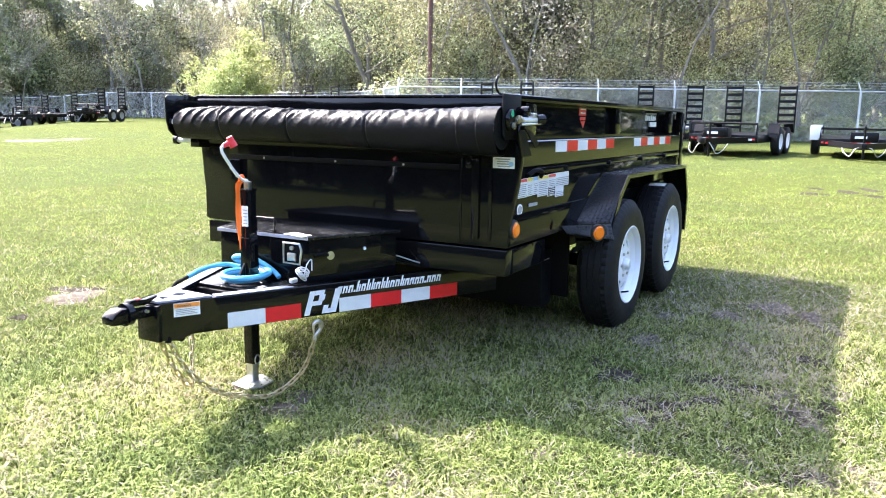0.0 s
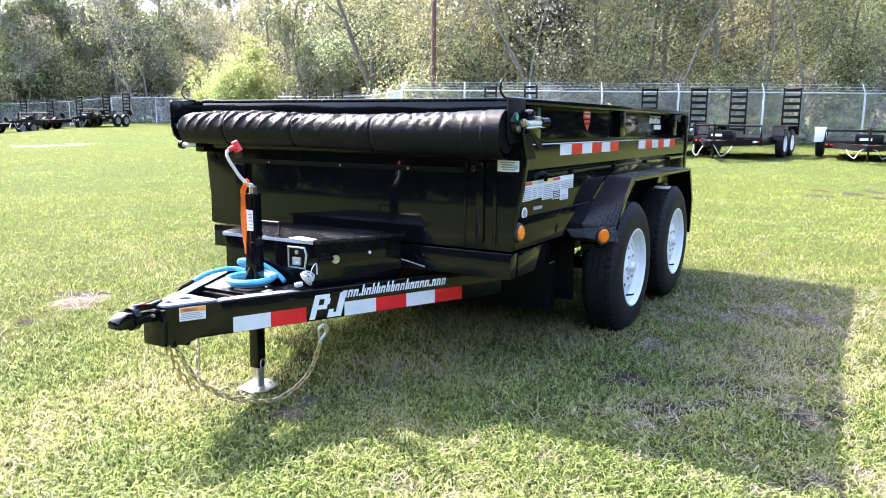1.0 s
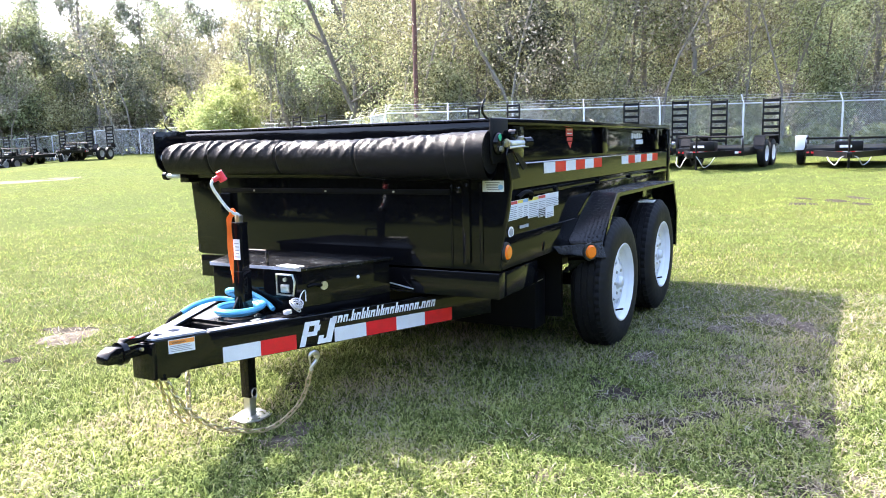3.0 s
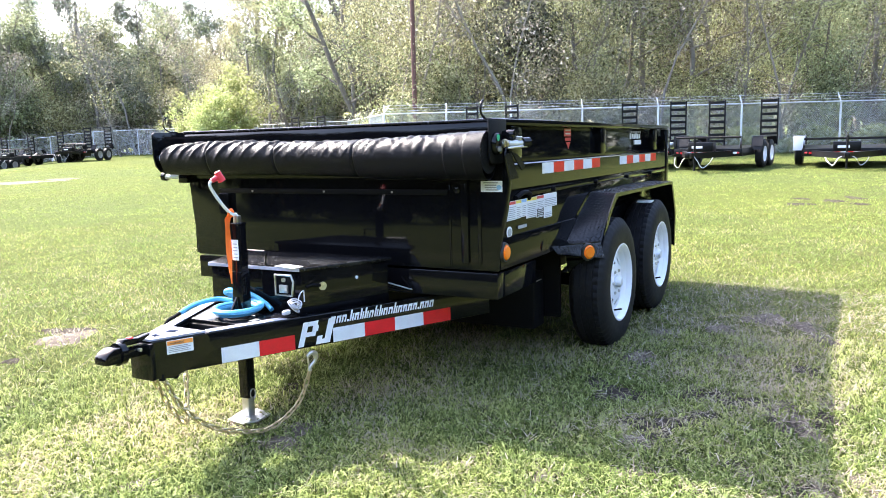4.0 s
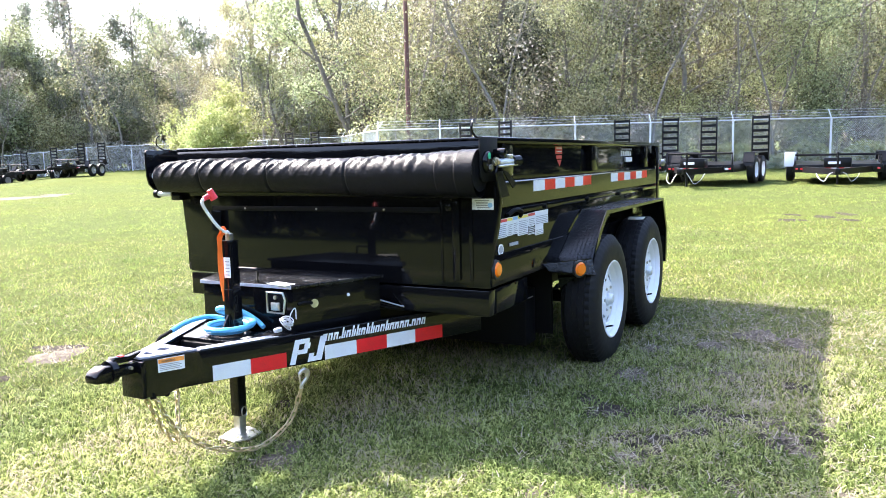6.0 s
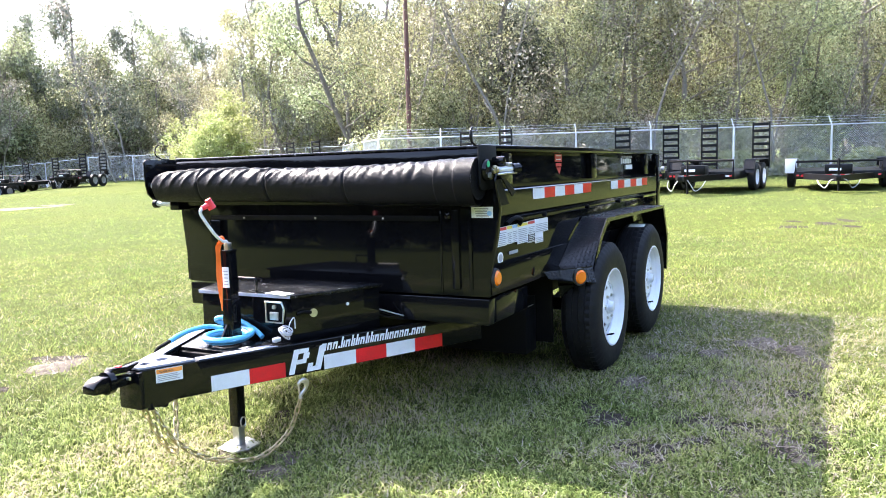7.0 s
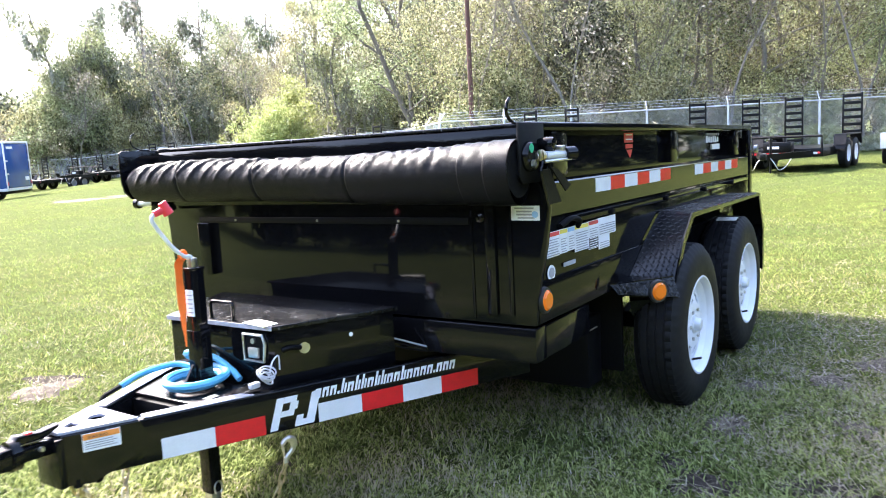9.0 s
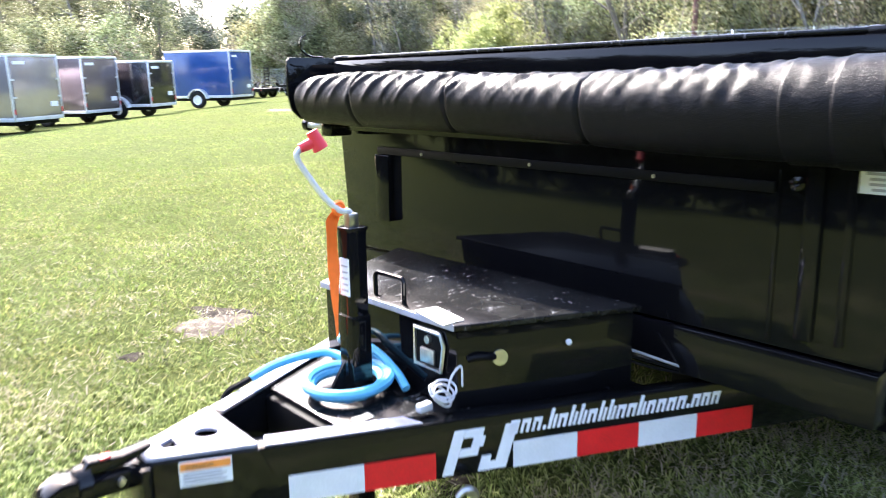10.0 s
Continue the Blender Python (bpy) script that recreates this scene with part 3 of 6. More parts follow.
def build_tool_box():
    plan = [(-0.393, -0.196), (-0.010, -0.375), (-0.010, 0.482), (-0.393, 0.303)]
    body = part("tool_box", prism(plan, "z", 0.440, 0.620, 0.003), PAINT, TRAILER, "black steel tongue tool box")
    lid = [(-0.404, -0.204), (0.001, -0.388), (0.001, 0.495), (-0.404, 0.312)]
    part("lid", prism(lid, "z", 0.6205, 0.635, 0.003), PAINT_TOP, body, "scuffed black lid")
    # lid edge takes the same pale glare colour
    part("lid_edge", prism([(-0.4062, -0.200), (-0.4043, -0.200), (-0.4043, 0.308), (-0.4062, 0.308)], "z", 0.621, 0.6345), PAINT_GLARE, body, "pale bright lid edge")
    hand = [(-0.378, 0.108, 0.634), (-0.378, 0.108, 0.684), (-0.375, 0.101, 0.692), (-0.375, 0.007, 0.692), (-0.378, 0.0, 0.684), (-0.378, 0.0, 0.634)]
    part("lid_handle", sweep(hand, 0.006, 8), PAINT, body)
    # paddle latch on the front
    part("paddle_latch", prism([(-0.150, 0.520), (-0.160, 0.575), (-0.150, 0.600), (-0.068, 0.600), (-0.068, 0.520)], "x", -0.399, -0.394, 0.001), PAINT_DULL, body, "black recessed paddle latch with chrome rim")
    part("latch_frame", sweep([(-0.401, -0.152, 0.517), (-0.401, -0.162, 0.575), (-0.401, -0.151, 0.602), (-0.401, -0.066, 0.602), (-0.401, -0.066, 0.517)], 0.0055, 6, closed=True), STEEL, body, "chrome rim")
    part("latch_paddle", box(-0.410, -0.400, -0.136, -0.090, 0.527, 0.562, 0.004), STEEL, body, "chrome paddle")
    part("latch_keyhole", rod((-0.3995, -0.113, 0.582), (-0.408, -0.113, 0.582), 0.009, n=12), STEEL, body)
    # lock disc, its strap and a screw on the slanted side
    n = Vector((-0.4226, -0.9063, 0))
    side = lambda x: -0.196 - 0.4674 * (x + 0.393)
    for name, x, z, r, mat, lab in (("lock_disc", -0.305, 0.549, 0.018, STEEL, "chrome lock disc"), ("side_screw", -0.157, 0.566, 0.007, VINYL_WHITE, "white screw cap")):
        p = Vector((x, side(x), z))
        part(name, rod(p, p + n * 0.004, r, n=20), mat, body, lab)
    a, b = Vector((-0.372, side(-0.372), 0.553)), Vector((-0.318, side(-0.318), 0.553))
    part("hasp", sweep(smooth_line([a + n * 0.004, a.lerp(b, 0.3) + n * 0.012 + Vector((0, 0, 0.006)), a.lerp(b, 0.7) + n * 0.012 + Vector((0, 0, 0.004)), b + n * 0.004], 5), 0.0075, 8), PAINT_DULL, body)


def build_hose():
    hose = empty("air_hose", TRAILER.matrix_basis.copy(), "light blue rubber hose coiled around the jack base", "hose")
    pts = []
    for t in np.linspace(0.6, 4.1 * math.pi, 92):
        r = 0.074 + 0.0019 * t + 0.003 * math.sin(t * 0.7)
        pts.append((-0.512 + r * math.cos(t), 0.050 + r * math.sin(t), 0.459 + 0.0016 * t + 0.004 * math.sin(t + 1)))
    part("coil", sweep(pts, 0.0125, 8), HOSE, hose)
    part("free_end", sweep(smooth_line([(-0.455, 0.130, 0.485), (-0.480, 0.178, 0.495), (-0.540, 0.195, 0.496), (-0.610, 0.205, 0.488), (-0.665, 0.215, 0.468)], 7), 0.0105, 8), HOSE, hose)
    part("black_lead", sweep(smooth_line([(-0.662, 0.214, 0.470), (-0.690, 0.222, 0.458), (-0.715, 0.232, 0.445), (-0.740, 0.240, 0.405)], 6), 0.0075, 8), PAINT_DULL, hose, "black hose end")
    part("loop", sweep(smooth_line([(-0.420, 0.015, 0.467), (-0.405, 0.095, 0.482), (-0.420, 0.195, 0.507), (-0.435, 0.155, 0.527), (-0.415, 0.065, 0.512), (-0.417, -0.015, 0.482), (-0.425, -0.060, 0.457)], 7), 0.0105, 8), HOSE, hose)
    tie = empty("cable_bundle", TRAILER.matrix_basis.copy(), "tied bundle of grey cable beside tool box", "cable")
    rng = random.Random(7)
    for k in range(5):
        c = (-0.430 + rng.uniform(-0.012, 0.012), -0.190 + rng.uniform(-0.012, 0.01), 0.478 + rng.uniform(0, 0.02))
        ph, a, b = rng.uniform(0, 6), rng.uniform(0.018, 0.034), rng.uniform(0.010, 0.026)
        loop = [(c[0] + a * math.cos(t + ph), c[1] + 0.5 * a * math.sin(t + ph), c[2] + b * math.sin(t * 1.0 + ph * 0.5)) for t in np.linspace(0, 6.28, 19)[:-1]]
        part("cable_loop", sweep(loop, 0.0028, 6, closed=True), WIRE, tie)
    part("cable_tail", sweep(smooth_line([(-0.427, -0.198, 0.484), (-0.412, -0.200, 0.524), (-0.387, -0.202, 0.539), (-0.385, -0.203, 0.494)], 6), 0.0028, 6), WIRE, tie)
    part("plug", box(-0.487, -0.452, -0.185, -0.165, 0.454, 0.472, 0.004), WIRE, tie)
    back = empty("wire_loom", TRAILER.matrix_basis.copy(), "grey wires running from tool box to body front", "cable")
    for k in range(3):
        part("wire", sweep(smooth_line([(-0.02, -0.325 - 0.014 * k, 0.530 - 0.012 * k), (0.035, -0.36 - 0.012 * k, 0.508 - 0.014 * k), (0.10, -0.43, 0.475 - 0.008 * k), (0.16, -0.50, 0.452)], 6), 0.0034, 6), (VINYL_GREY, PAINT_DULL, PAINT_DULL)[k], back)


def chain_link():
    pts = []
    for t in np.linspace(0, 2 * math.pi, 17)[:-1]:
        c, s = math.cos(t), math.sin(t)
        pts.append((0.0085 * s, 0, 0.011 * math.copysign(1, c) * (abs(c) > 1e-6) + 0.0085 * c))
    return finish("link", sweep(pts, 0.0036, 6, closed=True), CHAIN, True)


def build_chains():
    link_mesh = chain_link()

    def hang(name, points, hook):
        line = smooth_line(points, 40)
        chain = part(name, rod(line[0] + Vector((0, 0, 0.012)), line[0] - Vector((0, 0, 0.012)), 0.012, n=10), PAINT_DULL, TRAILER, "brassy zinc safety chain")
        walked, last, flat = 0.0, line[0], 0
        for a, b in zip(line, line[1:]):
            walked += (b - a).length
            if walked >= 0.0295:
                walked = 0.0
                ob = new("link", link_mesh)
                q = (b - last).to_track_quat("Z", "Y").to_matrix().to_4x4()
                ob.matrix_basis = Matrix.Translation((b + last) / 2) @ q @ Matrix.Rotation(radians(90 * flat + 35), 4, "Z")
                ob.parent = chain
                flat, last = 1 - flat, b
        if hook:
            h = line[-1]
            p = [h, h + Vector((0.004, 0, 0.016)), h + Vector((0.024, -0.010, 0.040)), h + Vector((0.026, -0.011, 0.066)), h + Vector((0.006, -0.005, 0.075)), h + Vector((-0.008, 0.002, 0.062))]
            part("hook", sweep(smooth_line(p, 5), [0.008] * 12 + [0.011] * 8 + [0.008] * 6, 8), STEEL, chain, "zinc hook")
            part("hook_latch", rod(h + Vector((-0.008, 0.002, 0.062)), h + Vector((-0.004, 0, 0.024)), 0.004), STEEL, chain)

    hang("safety_chain", [(-0.952, 0.010, 0.305), (-0.90, -0.02, 0.18), (-0.80, -0.06, 0.075), (-0.66, -0.10, 0.015), (-0.56, -0.15, 0.008), (-0.48, -0.225, 0.095), (-0.452, -0.268, 0.225)], True)
    hang("safety_chain", [(-0.945, 0.075, 0.305), (-0.885, 0.055, 0.16), (-0.83, 0.045, 0.085), (-0.79, 0.075, 0.11), (-0.735, 0.13, 0.21), (-0.70, 0.16, 0.305)], False)


def side_sticker(name, x0, x1, z0, z1, mat, y=-0.8445, parent=None, label="", thick=0.0012):
    return part(name, box(x0, x1, y - thick, y, z0, z1, 0), mat, parent or TRAILER, label, False)


def build_body():
    # front wall with flared corner edges
    right = [(-0.842, 0.600), (-0.848, 0.68), (-0.864, 0.76), (-0.882, 0.85), (-0.895, 0.95), (-0.897, 1.10)]
    left = [(0.806, 1.10), (0.806, 1.0), (0.792, 0.85), (0.777, 0.70), (0.766, 0.600)]
    part("front_panel", prism([*right, *left], "x", -0.012, 0.012, 0.002), PAINT, TRAILER, "glossy black front wall")
    part("front_rib", box(-0.022, -0.012, -0.63, 0.60, 0.908, 0.930, 0.002), PAINT_DULL, TRAILER)
    part("front_post", box(-0.034, -0.0125, 0.535, 0.600, 0.700, 0.907, 0.004), PAINT, TRAILER)
    part("front_post", box(-0.028, -0.0125, -0.722, -0.688, 0.628, 0.985, 0.005), PAINT, TRAILER)
    part("front_post", box(-0.020, -0.0125, -0.775, -0.760, 0.628, 0.985, 0.003), PAINT, TRAILER)
    part("slotted_eye", lathe([(0.004, 0), (0.014, -0.004), (0.014, -0.012), (0.006, -0.014)], (-0.012, -0.672, 0.930), 16, axis="x"), PAINT, TRAILER)
    for y in (0.39, -0.02, -0.37):
        part("rib_bolt", rod((-0.027, y, 0.919), (-0.022, y, 0.919), 0.0045, n=8), STEEL, TRAILER)
    part("front_seam", box(-0.0165, -0.0125, -0.640, -0.632, 0.610, 0.960, 0.001), PAINT, TRAILER)
    # side walls
    for y0, y1 in ((YR, YR + 0.012), (YL - 0.012, YL)):
        part("side_wall", box(0.0125, XB, y0, y1, 0.600, 0.925, 0.002), PAINT, TRAILER)
        inset = 0.038 if y0 < 0 else -0.038
        part("upper_side_wall", box(0.0125, XB, y0 + inset, y1 + inset, 0.926, 1.1845, 0.002), PAINT, TRAILER)
    part("lower_sill", box(0.0125, XB, YR - 0.006, YR - 0.0005, 0.602, 0.731, 0.003), PAINT, TRAILER)
    part("lower_sill", box(0.0125, XB, YL + 0.0005, YL + 0.006, 0.602, 0.731, 0.003), PAINT, TRAILER)
    part("bed_floor", box(0.0, XB, YR + 0.013, YL - 0.013, 0.606, 0.640, 0.002), PAINT_DULL, TRAILER)
    part("tailgate", box(XB - 0.03, XB + 0.012, YR + 0.014, YL - 0.014, 0.645, 1.14, 0.003), PAINT, TRAILER)
    # channel rail along the side, with its under-lip
    for s, y in ((1, YR), (-1, YL)):
        prof = [(0.036, 0.918), (-0.002, 0.919), (-0.006, 0.923), (-0.006, 1.024), (-0.002, 1.029), (0.004, 1.030), (0.037, 1.031)]
        bm = bmesh.new()
        a = [bm.verts.new((0.014, y + s * u, z)) for u, z in prof]
        b = [bm.verts.new((XB - 0.06, y + s * u, z)) for u, z in prof]
        for i in range(len(prof) - 1):
            bm.faces.new((a[i], a[i + 1], b[i + 1], b[i]))
        bm.faces.new(a)
        bm.faces.new(b[::-1])
        part("side_rail", bm, PAINT, TRAILER)
        part("wire_channel", box(0.30, XB - 0.1, min(y - s * 0.0005, y - s * 0.012), max(y - s * 0.0005, y - s * 0.012), 0.886, 0.912, 0.004), PAINT, TRAILER)
        part("top_rail", box(-0.03, XB + 0.015, min(y - s * 0.008, y + s * 0.075), max(y - s * 0.008, y + s * 0.075), 1.185, 1.212, 0.006), PAINT, TRAILER)
        for x0, w in ((0.16, 0.12), (1.46, 0.10), (2.72, 0.10), (3.07, 0.10)):
            part("stake_pocket", box(x0, x0 + w, min(y + s * 0.0374, y + s * 0.002), max(y + s * 0.0374, y + s * 0.002), 1.045, 1.1845, 0.006), PAINT, TRAILER)
        part("corner_post", box(XB - 0.06, XB + 0.012, min(y - s * 0.0006, y - s * 0.012), max(y - s * 0.0006, y - s * 0.012), 0.62, 1.184, 0.006), PAINT, TRAILER)
        for x in (0.62, 1.30, 1.95, 2.55):
            part("loom_clip", rod((x, y - s * 0.010, 0.897), (x, y - s * 0.024, 0.897), 0.012, n=10), PAINT_DULL, TRAILER)
    part("front_top_rail", box(-0.040, 0.035, YR - 0.0, YL - 0.0, 1.105, 1.200, 0.018), PAINT, TRAILER)
    part("front_top_cap", box(-0.030, 0.040, YR + 0.03, YL - 0.03, 1.1990, 1.210, 0.005), PAINT_TOP, TRAILER)
    part("rear_hinge_eye", lathe([(0.012, -0.012), (0.024, -0.010), (0.024, 0.010), (0.012, 0.012)], (XB + 0.035, YR - 0.03, 1.07), 18), STEEL, TRAILER)
    # frame below
    part("subframe_rail", box(-0.018, 0.06, -0.842, 0.762, 0.485, 0.592, 0.004), PAINT, TRAILER)
    for y0, y1 in ((-0.842, -0.79), (0.71, 0.762)):
        part("subframe_rail", box(0.0605, 0.42, y0, y1, 0.487, 0.592, 0.004), PAINT, TRAILER)
    for y in (-0.45, 0.40):
        part("frame_rail", box(0.0605, XB - 0.05, y, y + 0.06, 0.33, 0.60, 0.004), PAINT_DULL, TRAILER)
    for x in (0.9, 1.7, 2.4, 3.0):
        part("frame_cross_member", box(x, x + 0.05, -0.389, 0.399, 0.36, 0.57, 0.004), PAINT_DULL, TRAILER)
    part("pump_guard", box(0.66, 0.80, -0.74, 0.66, 0.21, 0.484, 0.006), PAINT_DULL, TRAILER)
    # added dark panel: stands in for deep shade and blocks light under the bed
    part("shade_panel", box(0.865, 0.885, -0.80, 0.72, 0.235, 0.598, 0.003), PAINT_DULL, TRAILER)
    part("rear_cross_member", box(XB - 0.10, XB, YR + 0.03, YL - 0.03, 0.38, 0.60, 0.006), PAINT_DULL, TRAILER)
    for y in (-0.62, 0.58):
        for x in (0.82, 1.69, 2.56):
            part("spring_hanger", box(x - 0.04, x + 0.04, y - 0.03, y + 0.03, 0.34, 0.60, 0.006), PAINT_DULL, TRAILER)
        for x in (1.25, 2.13):
            for k in range(4):
                part("spring_leaf", sweep(smooth_line([(x - 0.40 + 0.07 * k, y, 0.40 - 0.009 * k), (x, y, 0.33 - 0.009 * k), (x + 0.40 - 0.07 * k, y, 0.40 - 0.009 * k)], 5), 0.012, 5), PAINT_DULL, TRAILER)
        part("inner_rail", box(0.62, XB - 0.11, y - 0.025, y + 0.025, 0.46, 0.60, 0.005), PAINT_DULL, TRAILER)
    part("hoist_frame", box(0.75, 1.0, -0.25, 0.25, 0.25, 0.59, 0.006), PAINT_DULL, TRAILER)
    part("scraped_edge", box(0.40, 0.60, -0.8005, -0.7985, 0.470, 0.474, 0), STEEL, TRAILER)
    # reflective tape on the side rail
    for x0, p in ((0.494, 0.151), (1.807, 0.155)):
        for k in range(6):
            side_sticker("reflective_tape", x0 + p * k, x0 + p * k + p - 0.001, 0.973, 1.022, TAPE_SIDE if k % 2 else TAPE_WHITE, y=-0.8465)
    # maker's red shield and white emblem on the upper wall
    yw = -0.8025
    red = side_sticker("red_emblem", 0.930, 1.036, 1.140, 1.178, VINYL_RED, y=yw, label="red arrow-shaped emblem")
    for z in (1.168, 1.150):
        side_sticker("emblem_bar", 0.945, 1.02, z, z + 0.005, VINYL_WHITE, y=yw - 0.002, parent=red)
    side_sticker("emblem_bar", 0.945, 1.030, 1.117, 1.134, VINYL_RED, y=yw, parent=red)
    part("emblem_tail", prism([(0.955, 1.112), (1.025, 1.112), (0.997, 1.078)], "y", yw - 0.0012, yw), VINYL_RED, red)
    wh = side_sticker("white_emblem", 2.33, 2.50, 1.086, 1.115, VINYL_WHITE, y=yw, label="white emblem sticker")
    for k in range(6):
        side_sticker("emblem_bar", 2.21 + 0.046 * k, 2.242 + 0.046 * k, 1.122 + 0.003 * (k % 2), 1.158 - 0.003 * (k % 3), VINYL_WHITE, y=yw, parent=wh)
        side_sticker("emblem_bar", 2.23 + 0.046 * k, 2.262 + 0.046 * k, 1.160, 1.172, VINYL_GREY, y=yw, parent=wh)
    # stack of safety labels
    labels = (
        (0.092, 0.200, 0.790, 0.866, VINYL_RED),
        (0.201, 0.262, 0.792, 0.867, VINYL_YELLOW),
        (0.263, 0.320, 0.794, 0.867, VINYL_BLUE),
        (0.321, 0.440, 0.782, 0.868, VINYL_YELLOW),
        (0.441, 0.530, 0.775, 0.870, VINYL_RED),
        (0.531, 0.705, 0.812, 0.872, None),
        (0.533, 0.640, 0.765, 0.811, None),
    )
    y = -0.8468
    for k, (x0, x1, z0, z1, head) in enumerate(labels):
        x0, x1, z0, z1 = 0.056 + (x0 - 0.092) * 1.023, 0.056 + (x1 - 0.092) * 1.023, z0 + 0.006, z1 + 0.009
        lab = side_sticker("safety_label", x0, x1, z0, z1, VINYL_WHITE, y=y, label="white printed safety label")
        if head:
            side_sticker("label_header", x0 + 0.003, x1 - 0.003, z1 - 0.014, z1 - 0.002, head, y=y - 0.002, parent=lab)
        if k == 4:
            side_sticker("label_panel", x0 + 0.004, x1 - 0.004, z0 + 0.003, z0 + 0.040, VINYL_DARK, y=y - 0.002, parent=lab)
        for j in range(int((z1 - z0 - 0.022) / 0.008)):
            zz = z0 + 0.005 + 0.008 * j
            side_sticker("print_line", x0 + 0.006, x1 - 0.008 - 0.006 * ((j * 7 + k) % 3), zz, zz + 0.0028, VINYL_WHITE if k == 4 and zz < z0 + 0.04 else VINYL_GREY, y=y - 0.004, parent=lab, thick=0.0006)
    part("round_sticker", prism([(0.105 + 0.030 * c, 0.748 + 0.024 * s) for c, s in circle(0, 0, 1, 24)], "y", -0.8452, -0.8442), VINYL_WHITE, TRAILER, "oval white sticker")
    part("round_sticker_print", prism([(0.105 + 0.020 * c, 0.748 + 0.016 * s) for c, s in circle(0, 0, 1, 24)], "y", -0.8466, -0.8456), VINYL_GREY, TRAILER)
    side_sticker("small_sticker", 0.20, 0.30, 0.752, 0.766, VINYL_GREY)
    # stock label on the front wall
    st = part("stock_label", box(-0.0145, -0.0130, -0.866, -0.772, 0.922, 0.966, 0), VINYL_WHITE, TRAILER, "pale stock label with blue dot", False)
    for k, (a, b) in enumerate(((0.03, 0.08), (0.036, 0.074), (0.036, 0.074), (0.028, 0.070))):
        part("print_line", box(-0.0162, -0.0152, -0.866 + a - 0.012, -0.866 + b, 0.956 - 0.0095 * k, 0.961 - 0.0095 * k, 0), VINYL_GREY, st, "", False)
    part("blue_dot", rod((-0.0150, -0.852, 0.940), (-0.0165, -0.852, 0.940), 0.010, n=16), VINYL_BLUE, st)
    # hole with wires on the side
    part("wire_grommet", sweep(smooth_line([(0.18, -0.846, 0.885), (0.24, -0.858, 0.905), (0.30, -0.862, 0.895), (0.31, -0.85, 0.872)], 5), 0.010, 8), PAINT_DULL, TRAILER)
    # marker lamps
    for p, n, r in (((0.040, -0.8460, 0.673), (0, -1, 0), 0.032), ((0.705, -0.988, 0.598), (-0.5, -0.866, 0), 0.033)):
        p, n = Vector(p), Vector(n)
        ring = part("marker_lamp", rod(p, p + n * 0.011, r + 0.010, r + 0.007, 28), LAMP_RING, TRAILER, "round amber marker lamp")
        part("lens", rod(p + n * 0.0115, p + n * 0.019, r, r * 0.78, 28), AMBER, ring, "amber lens")


